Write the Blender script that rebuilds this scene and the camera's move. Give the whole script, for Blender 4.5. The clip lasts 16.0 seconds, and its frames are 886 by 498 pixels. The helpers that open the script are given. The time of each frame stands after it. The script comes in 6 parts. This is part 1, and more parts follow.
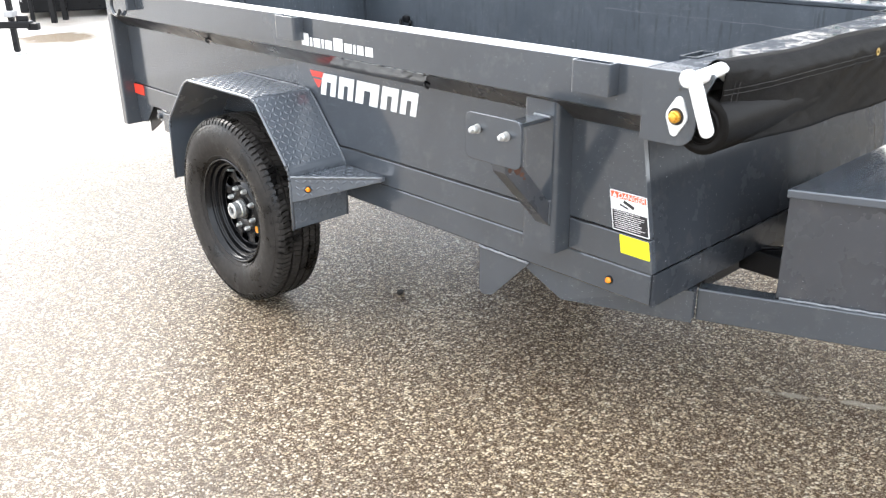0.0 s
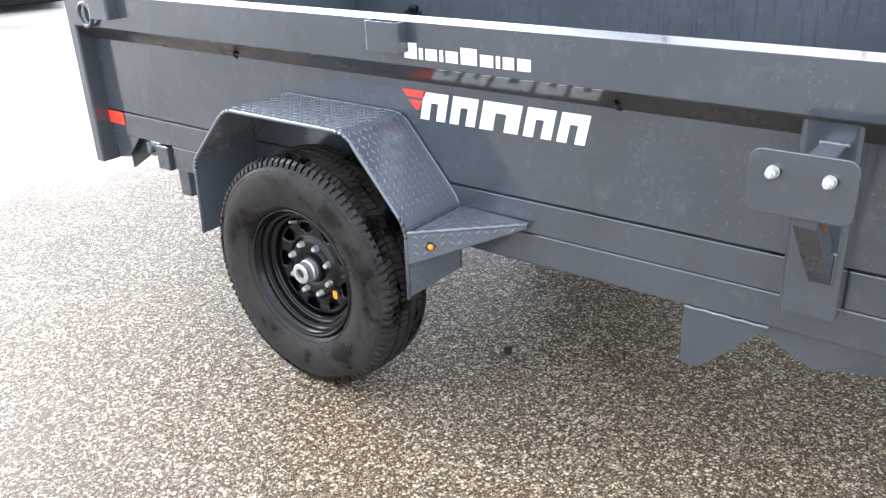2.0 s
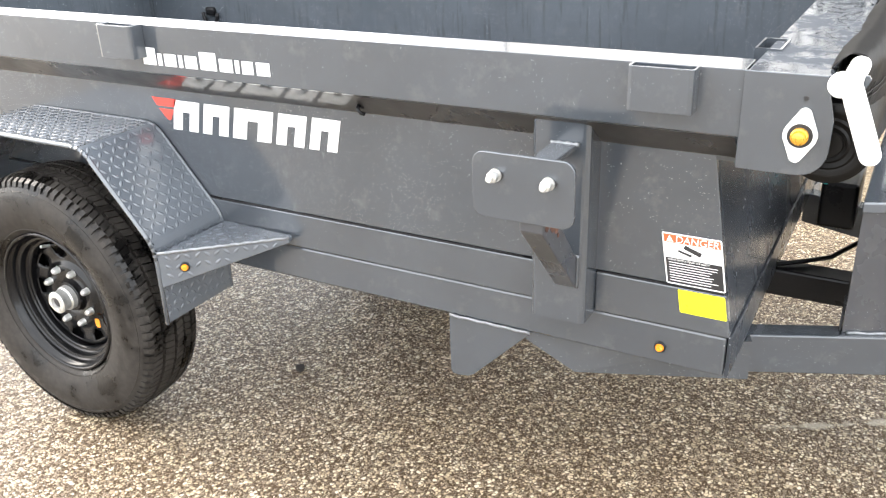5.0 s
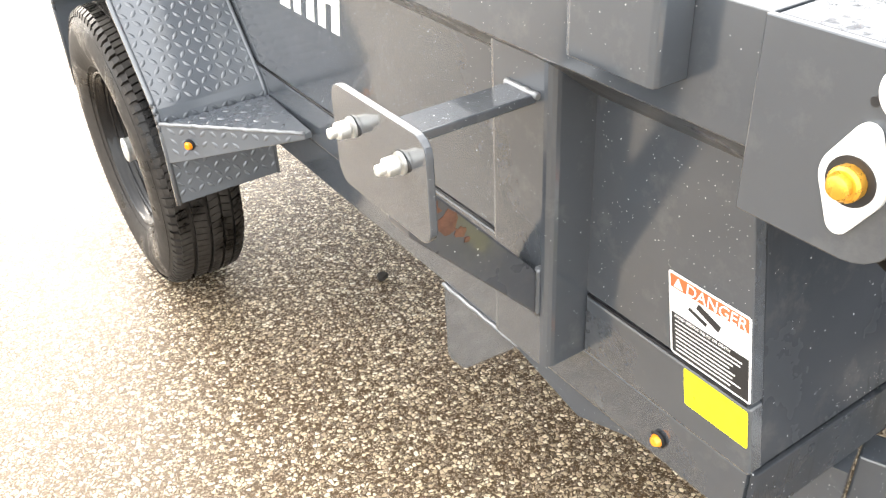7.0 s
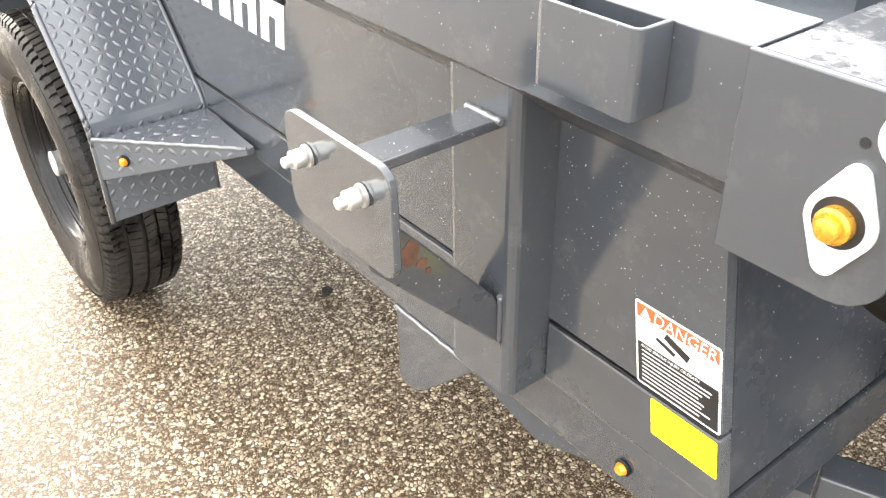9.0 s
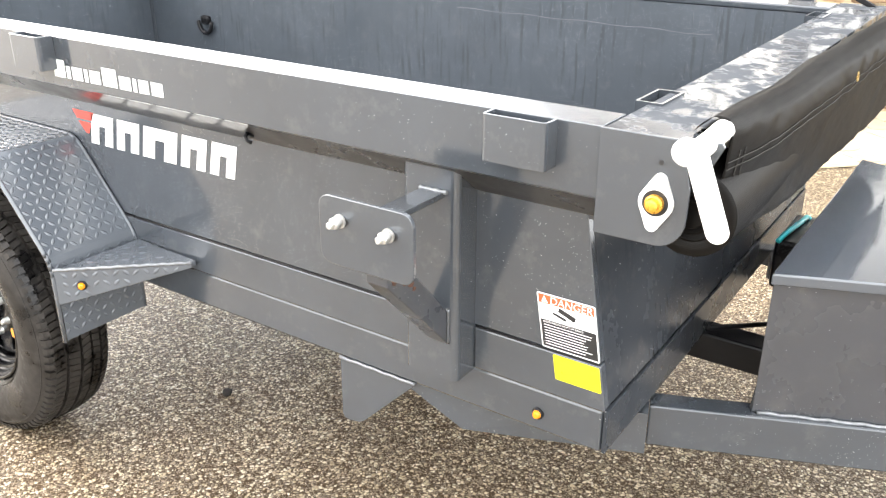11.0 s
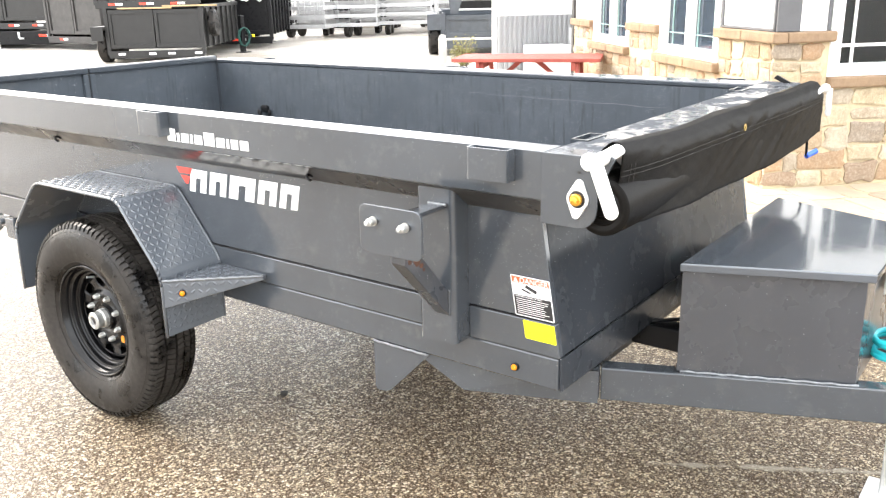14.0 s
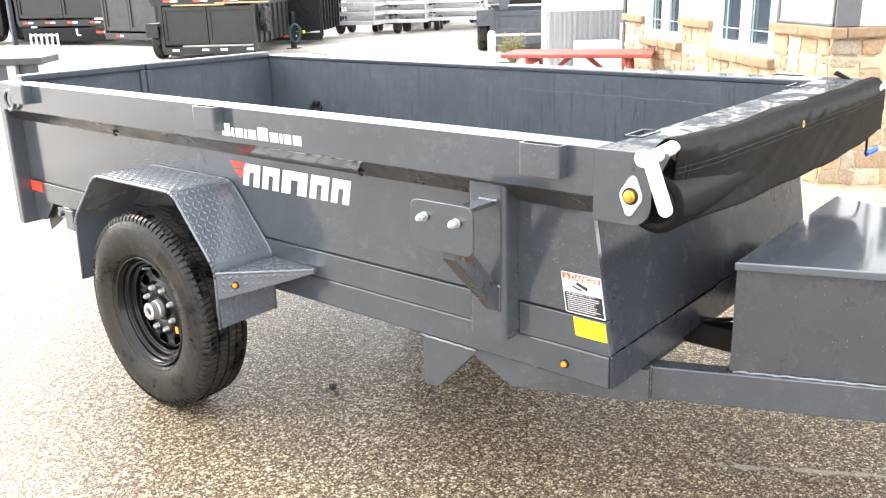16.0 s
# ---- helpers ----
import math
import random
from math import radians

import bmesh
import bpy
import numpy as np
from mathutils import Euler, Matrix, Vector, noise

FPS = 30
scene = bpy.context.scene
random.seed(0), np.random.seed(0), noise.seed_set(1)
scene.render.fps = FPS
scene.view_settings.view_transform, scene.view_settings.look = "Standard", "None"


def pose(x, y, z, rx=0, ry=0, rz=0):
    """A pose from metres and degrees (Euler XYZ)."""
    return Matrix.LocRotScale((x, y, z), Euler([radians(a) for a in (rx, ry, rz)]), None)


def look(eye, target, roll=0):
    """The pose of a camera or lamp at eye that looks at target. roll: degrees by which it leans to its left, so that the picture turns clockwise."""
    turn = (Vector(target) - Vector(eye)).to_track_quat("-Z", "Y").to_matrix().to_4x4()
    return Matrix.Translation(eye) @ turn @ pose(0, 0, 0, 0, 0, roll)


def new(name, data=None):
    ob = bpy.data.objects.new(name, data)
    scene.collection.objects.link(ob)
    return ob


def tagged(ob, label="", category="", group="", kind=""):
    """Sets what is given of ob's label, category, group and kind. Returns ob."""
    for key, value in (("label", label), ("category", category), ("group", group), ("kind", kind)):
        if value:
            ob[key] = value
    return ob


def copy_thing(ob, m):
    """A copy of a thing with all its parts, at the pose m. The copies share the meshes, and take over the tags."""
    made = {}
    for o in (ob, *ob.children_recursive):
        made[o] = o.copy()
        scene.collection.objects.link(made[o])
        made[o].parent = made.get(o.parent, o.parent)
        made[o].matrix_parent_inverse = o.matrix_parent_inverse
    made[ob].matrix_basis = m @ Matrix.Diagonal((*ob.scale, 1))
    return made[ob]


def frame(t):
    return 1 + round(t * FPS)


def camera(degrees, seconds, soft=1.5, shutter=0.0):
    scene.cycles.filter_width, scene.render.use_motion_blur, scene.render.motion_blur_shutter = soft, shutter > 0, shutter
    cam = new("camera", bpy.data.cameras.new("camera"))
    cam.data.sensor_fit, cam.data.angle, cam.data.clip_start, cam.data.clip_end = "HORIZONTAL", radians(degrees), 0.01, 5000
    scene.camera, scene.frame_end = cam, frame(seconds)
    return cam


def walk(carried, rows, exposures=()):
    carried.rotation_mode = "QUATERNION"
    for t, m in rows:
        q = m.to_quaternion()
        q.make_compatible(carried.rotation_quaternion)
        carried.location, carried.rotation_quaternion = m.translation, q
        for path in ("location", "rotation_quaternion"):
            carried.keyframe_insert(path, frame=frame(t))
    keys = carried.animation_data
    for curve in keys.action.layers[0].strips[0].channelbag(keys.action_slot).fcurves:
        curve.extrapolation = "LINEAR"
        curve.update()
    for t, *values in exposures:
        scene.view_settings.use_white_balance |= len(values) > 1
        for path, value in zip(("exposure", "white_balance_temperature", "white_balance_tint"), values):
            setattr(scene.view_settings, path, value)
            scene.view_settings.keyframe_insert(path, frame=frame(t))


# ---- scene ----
cam = camera(54.5, 16.0, 1.2, 0.15)
PATH = [
    (0, (-1.823, -1.154, 1.506), (-0.565, 0.206, 0.753), -0.8),
    (0.5, (-1.889, -0.862, 1.5), (-0.628, 0.456, 0.681), -2.5),
    (1, (-1.824, -0.535, 1.48), (-0.568, 0.79, 0.663), -2.6),
    (1.5, (-1.804, -0.261, 1.468), (-0.475, 0.97, 0.621), -2.1),
    (2, (-1.851, -0.07, 1.5), (-0.422, 1.071, 0.69), -2.6),
    (2.5, (-1.849, -0.048, 1.5), (-0.382, 1.071, 0.729), -2.2),
    (3, (-1.829, -0.14, 1.506), (-0.368, 1.009, 0.768), -1.8),
    (3.5, (-1.809, -0.268, 1.503), (-0.363, 0.9, 0.766), -1.1),
    (4, (-1.798, -0.299, 1.505), (-0.328, 0.833, 0.759), -1.0),
    (4.5, (-1.74, -0.244, 1.499), (-0.18, 0.741, 0.727), -1.8),
    (4.7, (-1.692, -0.24, 1.488), (-0.086, 0.651, 0.698), -2.7),
    (6.8, (-0.701, -0.402, 1.36), (0.228, 0.998, 0.275), -2.4),
    (7, (-0.645, -0.391, 1.356), (0.241, 1.024, 0.255), -3.3),
    (7.5, (-0.554, -0.288, 1.327), (0.39, 1.021, 0.146), -2.2),
    (8, (-0.505, -0.18, 1.301), (0.455, 1.034, 0.034), -1.9),
    (8.5, (-0.527, -0.193, 1.313), (0.446, 1.039, 0.073), -2.0),
    (9, (-0.638, -0.331, 1.364), (0.37, 0.996, 0.258), -1.2),
    (9.5, (-0.763, -0.399, 1.407), (0.401, 0.888, 0.414), -0.7),
    (10, (-0.942, -0.392, 1.442), (0.425, 0.709, 0.482), -2.0),
    (10.2, (-1.003, -0.408, 1.455), (0.403, 0.675, 0.534), -1.2),
    (12.3, (-1.667, -0.663, 1.5), (-0.08, 0.353, 0.828), -1.1),
    (12.5, (-1.698, -0.691, 1.506), (-0.129, 0.363, 0.852), -1.4),
    (13, (-1.755, -0.832, 1.509), (-0.254, 0.334, 0.888), -1.0),
    (13.5, (-1.801, -0.949, 1.511), (-0.31, 0.241, 0.909), -1.1),
    (14, (-1.829, -0.99, 1.51), (-0.295, 0.153, 0.926), -1.2),
    (14.5, (-1.837, -1.005, 1.515), (-0.284, 0.114, 0.938), -1.2),
    (15, (-1.838, -0.997, 1.515), (-0.307, 0.156, 0.942), -1.5),
    (15.5, (-1.842, -0.987, 1.514), (-0.343, 0.201, 0.931), -1.5),
    (16, (-1.838, -0.982, 1.509), (-0.372, 0.244, 0.919), -1.5),
]
walk(cam, [(t, look(eye, target, roll)) for t, eye, target, roll in PATH],
     exposures=[(0, 1.9, 6100, 10), (0.5, 1.74, 5980, 10), (1.0, 1.48, 5850, 10), (1.5, 1.4, 5820, 10), (2.0, 1.9, 5750, 10), (2.5, 2.22, 6150, 10), (3.0, 2.32, 6300, 10), (4.7, 2.46, 6420, 10), (6.8, 2.55, 6780, 10), (9.0, 2.58, 6800, 10), (10.2, 2.62, 6680, 10), (12.5, 2.43, 6650, 10), (16, 2.35, 6450, 10)])

# ---- light ----
world = bpy.data.worlds.new("sky")
scene.world = world
world.use_nodes = True
wn, wl = world.node_tree.nodes, world.node_tree.links
wn.clear()
sky = wn.new("ShaderNodeTexSky")
sky.sky_type = "NISHITA"
sky.sun_disc = False
sky.sun_elevation, sky.sun_rotation = radians(35), radians(2)
sky.air_density, sky.dust_density, sky.ozone_density = 1.0, 4.0, 1.0
wcoord = wn.new("ShaderNodeTexCoord")
wcloud = wn.new("ShaderNodeTexNoise")
wcloud.inputs["Scale"].default_value, wcloud.inputs["Detail"].default_value = 2.2, 5.0
wramp = wn.new("ShaderNodeValToRGB")
wramp.color_ramp.elements[0].position, wramp.color_ramp.elements[0].color = 0.32, (7.0, 7.3, 7.8, 1)
wramp.color_ramp.elements[1].position, wramp.color_ramp.elements[1].color = 0.68, (14.0, 13.8, 13.4, 1)
wmix = wn.new("ShaderNodeMix")
wmix.data_type = "RGBA"
wmix.inputs["Factor"].default_value = 0.66
wback = wn.new("ShaderNodeBackground")
wback.inputs["Strength"].default_value = 0.112
wout = wn.new("ShaderNodeOutputWorld")
wl.new(wcoord.outputs["Generated"], wcloud.inputs["Vector"])
wl.new(wcloud.outputs["Fac"], wramp.inputs["Fac"])
wl.new(sky.outputs["Color"], wmix.inputs["A"])
wl.new(wramp.outputs["Color"], wmix.inputs["B"])
wl.new(wmix.outputs["Result"], wback.inputs["Color"])
wl.new(wback.outputs["Background"], wout.inputs["Surface"])
sun_data = bpy.data.lights.new("sun", "SUN")
sun_data.energy, sun_data.angle, sun_data.color = 0.75, radians(35), (1.0, 0.95, 0.88)
sun = new("sun", sun_data)
sun.matrix_world = look((0.25, 6.6, 4.6), (0, 0, 0))

# ---- materials ----
class Nodes:
    """A material's node tree with short calls."""

    def __init__(self, name):
        self.mat = bpy.data.materials.new(name)
        self.mat.use_nodes = True
        self.n, self.l = self.mat.node_tree.nodes, self.mat.node_tree.links
        self.bsdf = self.n["Principled BSDF"]
        self.coord = self.n.new("ShaderNodeTexCoord").outputs["Object"]

    def put(self, socket, value):
        if hasattr(value, "is_output"):
            self.l.new(value, socket)
        else:
            socket.default_value = value

    def node(self, kind, out, **values):
        nd = self.n.new(kind)
        for key, value in values.items():
            self.put(nd.inputs[key], value)
        return nd.outputs[out]

    def noise(self, scale, detail=4.0, rough=0.6, vector=None):
        return self.node("ShaderNodeTexNoise", "Fac", Vector=vector or self.coord, Scale=scale, Detail=detail, Roughness=rough)

    def ramp(self, fac, *stops):
        nd = self.n.new("ShaderNodeValToRGB")
        el = nd.color_ramp.elements
        while len(el) < len(stops):
            el.new(0.5)
        for e, (p, c) in zip(el, stops):
            e.position, e.color = p, (*c, 1) if len(c) == 3 else c
        self.put(nd.inputs["Fac"], fac)
        return nd.outputs["Color"]

    def mix(self, fac, a, b, blend="MIX"):
        nd = self.n.new("ShaderNodeMix")
        nd.data_type, nd.blend_type = "RGBA", blend
        self.put(nd.inputs[0], fac)
        for socket, v in ((nd.inputs[6], a), (nd.inputs[7], b)):
            self.put(socket, v if hasattr(v, "is_output") or len(v) == 4 else (*v, 1))
        return nd.outputs[2]

    def math(self, op, a, b=0.0):
        nd = self.n.new("ShaderNodeMath")
        nd.operation = op
        self.put(nd.inputs[0], a)
        self.put(nd.inputs[1], b)
        return nd.outputs[0]

    def spread(self, fac, lo, hi, a=0.0, b=1.0):
        nd = self.n.new("ShaderNodeMapRange")
        for key, v in (("Value", fac), ("From Min", lo), ("From Max", hi), ("To Min", a), ("To Max", b)):
            self.put(nd.inputs[key], v)
        return nd.outputs["Result"]

    def bump(self, height, strength, distance, normal=None):
        nd = self.n.new("ShaderNodeBump")
        self.put(nd.inputs["Height"], height)
        nd.inputs["Strength"].default_value, nd.inputs["Distance"].default_value = strength, distance
        if normal is not None:
            self.l.new(normal, nd.inputs["Normal"])
        return nd.outputs["Normal"]

    def set(self, **values):
        for key, v in values.items():
            self.put(self.bsdf.inputs[key.replace("_", " ")], v)
        return self.mat

    def random(self):
        return self.n.new("ShaderNodeObjectInfo").outputs["Random"]


def rgba(c):
    return (*c, 1)


def simple(name, colour, rough=0.5, metal=0.0, vary=0.25, scale=6.0, fine=120.0, bump=0.15, coat=0.0):
    """Plain surface with blotches at two sizes and a fine relief."""
    m = Nodes(name)
    dark = tuple(v * (1 - vary) for v in colour)
    light = tuple(min(1, v * (1 + vary)) for v in colour)
    col = m.mix(m.spread(m.noise(scale), 0.3, 0.7), dark, light)
    col = m.mix(m.spread(m.noise(fine, 2), 0.35, 0.75, 0, 0.3), col, dark)
    r = m.spread(m.noise(scale * 2.3), 0.3, 0.7, max(0.02, rough - 0.08), min(1, rough + 0.08))
    return m.set(Base_Color=col, Roughness=r, Metallic=metal, Coat_Weight=coat, Normal=m.bump(m.noise(fine * 2, 3), bump, 0.002))


def paint(name, colour, rough=0.2, drops=True, coat=0.5, runs=False, pools=False, speck=0.3, level=0.5, sheen=0.09, more=0.0, cells=190.0):
    """Sprayed steel: thin orange peel, road film, and scattered rain drops."""
    m = Nodes(name)
    film = m.spread(m.noise(3.0, 6), 0.35, 0.7)
    col = m.mix(film, tuple(v * 0.9 for v in colour), tuple(v * 1.12 for v in colour))
    dust = m.spread(m.noise(14.0, 6, 0.7), 0.55, 0.8, 0, 0.12)
    col = m.mix(dust, col, (0.30, 0.28, 0.25))
    r = m.spread(m.noise(5.0, 5), 0.3, 0.75, rough * 0.6, rough * 1.5)
    normal = m.bump(m.noise(2.6, 3), 0.10, 0.03)
    normal = m.bump(m.noise(420.0, 2), 0.04, 0.0006, normal)
    if pools:
        pool = m.spread(m.noise(11.0, 7, 0.68), 0.47, 0.53)
        r = m.math("ADD", m.math("MULTIPLY", pool, 0.5), 0.10)
        level = m.spread(pool, 0, 1, 0.5, 0.12)
        normal = m.bump(pool, 0.2, 0.002, normal)
    if runs:
        stretch = m.n.new("ShaderNodeMapping")
        stretch.inputs["Scale"].default_value = (58, 58, 4.2)
        m.l.new(m.coord, stretch.inputs["Vector"])
        streak = m.spread(m.noise(1.0, 4, 0.6, stretch.outputs["Vector"]), 0.55, 0.61)
        col = m.mix(m.math("MULTIPLY", streak, m.spread(m.noise(2.3, 3), 0.42, 0.6, 0, 0.55)), col, tuple(v * 0.5 for v in colour))
        scuff = m.spread(m.noise(40.0, 6, 0.7), 0.68, 0.76, 0, 0.3)
        col = m.mix(scuff, col, (0.24, 0.26, 0.29))
    if drops:
        vor = m.n.new("ShaderNodeTexVoronoi")
        vor.inputs["Scale"].default_value = cells
        m.l.new(m.coord, vor.inputs["Vector"])
        near = m.math("LESS_THAN", vor.outputs["Distance"], m.spread(m.noise(260.0, 0), 0.3, 0.8, 0.05, 0.2))
        sep = m.n.new("ShaderNodeSeparateColor")
        m.l.new(vor.outputs["Color"], sep.inputs["Color"])
        some = m.math("GREATER_THAN", sep.outputs["Red"], m.spread(m.noise(4.0), 0.35, 0.65, 0.985 - more, 0.88 - more))
        spot = m.math("MULTIPLY", near, some)
        fine = m.n.new("ShaderNodeTexVoronoi")
        fine.inputs["Scale"].default_value = 420.0
        m.l.new(m.coord, fine.inputs["Vector"])
        fsep = m.n.new("ShaderNodeSeparateColor")
        m.l.new(fine.outputs["Color"], fsep.inputs["Color"])
        mist = m.math("MULTIPLY", m.math("LESS_THAN", fine.outputs["Distance"], 0.22), m.math("GREATER_THAN", fsep.outputs["Red"], m.spread(m.noise(2.2, 5), 0.45, 0.7, 1.0, 0.86)))
        spot = m.math("MAXIMUM", spot, mist)
        col = m.mix(m.math("MULTIPLY", spot, speck), col, (0.62, 0.64, 0.66))
        normal = m.bump(spot, 0.35, 0.002, normal)
    return m.set(Base_Color=col, Roughness=r, Coat_Weight=coat, Coat_Roughness=sheen, Normal=normal, Specular_IOR_Level=level)


M = {}
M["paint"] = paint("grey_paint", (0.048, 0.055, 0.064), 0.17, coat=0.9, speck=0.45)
# the trailer's grey with the front's shade and dim reflections darkened into the base
M["front"] = paint("grey_paint_shaded_front", (0.034, 0.038, 0.044), 0.25, True, 0.2, True, level=0.06, sheen=0.14, speck=0.75, more=0.06, cells=150.0)
M["inner"] = paint("grey_paint_inside", (0.056, 0.066, 0.078), 0.6, True, 0.0, True, speck=0.85, level=0.3, more=0.06, cells=105.0)
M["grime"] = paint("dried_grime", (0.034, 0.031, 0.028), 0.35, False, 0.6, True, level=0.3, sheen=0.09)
M["weld"] = simple("weld_seam", (0.22, 0.23, 0.24), 0.35, 0.5, 0.3, 60, 300, 0.4)
M["goldzinc"] = simple("yellow_zinc", (0.80, 0.42, 0.06), 0.3, 0.7, 0.2, 60, 200, 0.2)
M["tread"] = paint("grey_tread_paint", (0.088, 0.100, 0.116), 0.22, False, 0.9)
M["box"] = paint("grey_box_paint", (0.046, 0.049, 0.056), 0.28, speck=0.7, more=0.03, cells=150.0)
# box grey for the lid, its pale reflection lifted into the base colour
M["lid"] = paint("grey_paint_bright_lid", (0.070, 0.080, 0.094), 0.14, True, 1.0, sheen=0.07)
M["shelf"] = paint("grey_shelf_paint", (0.040, 0.045, 0.053), 0.12, True, 0.0, False, True)
M["black"] = simple("black_paint", (0.009, 0.009, 0.010), 0.32, coat=0.0, bump=0.02)
M["steel"] = simple("dull_zinc", (0.60, 0.60, 0.58), 0.36, 0.7, 0.25, 45, 220, 0.2)
M["rim"] = simple("rim_paint", (0.006, 0.006, 0.0065), 0.17, coat=0.0, bump=0.02)
M["galv"] = simple("galvanised", (0.62, 0.63, 0.63), 0.42, 0.75, 0.12, 30, 200, 0.1)
M["zinc"] = simple("zinc_white", (0.80, 0.80, 0.77), 0.4, 0.15, 0.08, 20, 150, 0.1)
M["white"] = simple("white_print", (0.82, 0.82, 0.80), 0.45, 0, 0.04, 20, 150, 0.03)
M["red"] = simple("red_print", (0.75, 0.07, 0.05), 0.4, 0, 0.06)
M["reflector"] = simple("red_reflector", (0.85, 0.06, 0.03), 0.15, 0, 0.1, 60, 300, 0.3, 0.5)
M["yellow"] = simple("yellow_sticker", (0.86, 0.78, 0.02), 0.35, 0, 0.08, 40, 200, 0.03)
M["orange"] = simple("orange_print", (0.70, 0.11, 0.03), 0.4, 0, 0.06)
M["ink"] = simple("black_print", (0.015, 0.015, 0.016), 0.45, 0, 0.1)
M["stitch"] = simple("grey_thread", (0.034, 0.031, 0.028), 0.8)
M["brass"] = simple("brass", (0.72, 0.50, 0.14), 0.3, 0.9)
M["rust"] = simple("rust", (0.10, 0.045, 0.027), 0.8, 0, 0.4, 40, 200, 0.5)
M["cyan"] = simple("cyan_cable", (0.02, 0.50, 0.56), 0.35, 0, 0.1)
M["green"] = simple("green_hose", (0.02, 0.09, 0.075), 0.5)
M["blue"] = simple("blue_grip", (0.02, 0.10, 0.62), 0.35)
M["redwood"] = simple("red_painted_wood", (0.33, 0.075, 0.055), 0.6, 0, 0.25, 5, 60, 0.4)
M["trim"] = simple("white_trim", (0.82, 0.82, 0.80), 0.5, 0, 0.03, 3, 80, 0.05)
M["siding"] = simple("white_siding", (0.78, 0.78, 0.76), 0.6, 0, 0.04, 3, 80, 0.1)
M["greyboard"] = simple("grey_board", (0.115, 0.115, 0.12), 0.6, 0, 0.1)
M["tinroof"] = simple("corrugated_steel", (0.40, 0.405, 0.41), 0.4, 0.3, 0.1, 2, 60, 0.1)
M["mortar"] = simple("mortar", (0.54, 0.45, 0.30), 0.9, 0, 0.15, 12, 160, 0.6)
M["concrete"] = simple("concrete", (0.42, 0.40, 0.37), 0.85, 0, 0.15, 6, 120, 0.4)
M["leaf"] = simple("yellow_green_leaves", (0.16, 0.15, 0.03), 0.6, 0, 0.5, 30, 90, 0.2)
M["bark"] = simple("twig_bark", (0.12, 0.09, 0.06), 0.8)
M["wood"] = simple("bare_wood", (0.42, 0.30, 0.16), 0.7)
M["dullblack"] = simple("weathered_black_paint", (0.015, 0.0145, 0.014), 0.42, bump=0.02)
M["pale"] = simple("pale_metal", (0.42, 0.42, 0.42), 0.45, 0.2, 0.15, 4, 80, 0.1)


def amber():
    m = Nodes("amber_lens")
    col = m.mix(m.spread(m.noise(90.0), 0.3, 0.7), (0.80, 0.20, 0.004), (0.95, 0.34, 0.01))
    return m.set(Base_Color=col, Roughness=0.12, Coat_Weight=0.6, Subsurface_Weight=0.15, Normal=m.bump(m.noise(300.0, 1), 0.2, 0.002))


def stone():
    m = Nodes("field_stone")
    r = m.random()
    base = m.ramp(r, (0.0, (0.46, 0.37, 0.24)), (0.16, (0.33, 0.20, 0.11)), (0.3, (0.56, 0.48, 0.34)), (0.46, (0.34, 0.28, 0.21)),
                  (0.58, (0.52, 0.43, 0.28)), (0.72, (0.40, 0.25, 0.14)), (0.86, (0.24, 0.19, 0.15)), (1.0, (0.60, 0.53, 0.40)))
    col = m.mix(m.spread(m.noise(9.0, 6), 0.35, 0.7, 0, 0.55), base, (0.20, 0.14, 0.09))
    col = m.mix(m.spread(m.noise(55.0, 4), 0.45, 0.75, 0, 0.4), col, (0.62, 0.55, 0.42))
    return m.set(Base_Color=col, Roughness=0.8, Normal=m.bump(m.noise(28.0, 8, 0.7), 0.7, 0.02))


def capstone():
    m = Nodes("cap_stone")
    col = m.mix(m.spread(m.noise(7.0, 6), 0.3, 0.7), (0.20, 0.13, 0.078), (0.34, 0.235, 0.145))
    return m.set(Base_Color=col, Roughness=0.8, Normal=m.bump(m.noise(30.0, 8, 0.7), 0.6, 0.015))


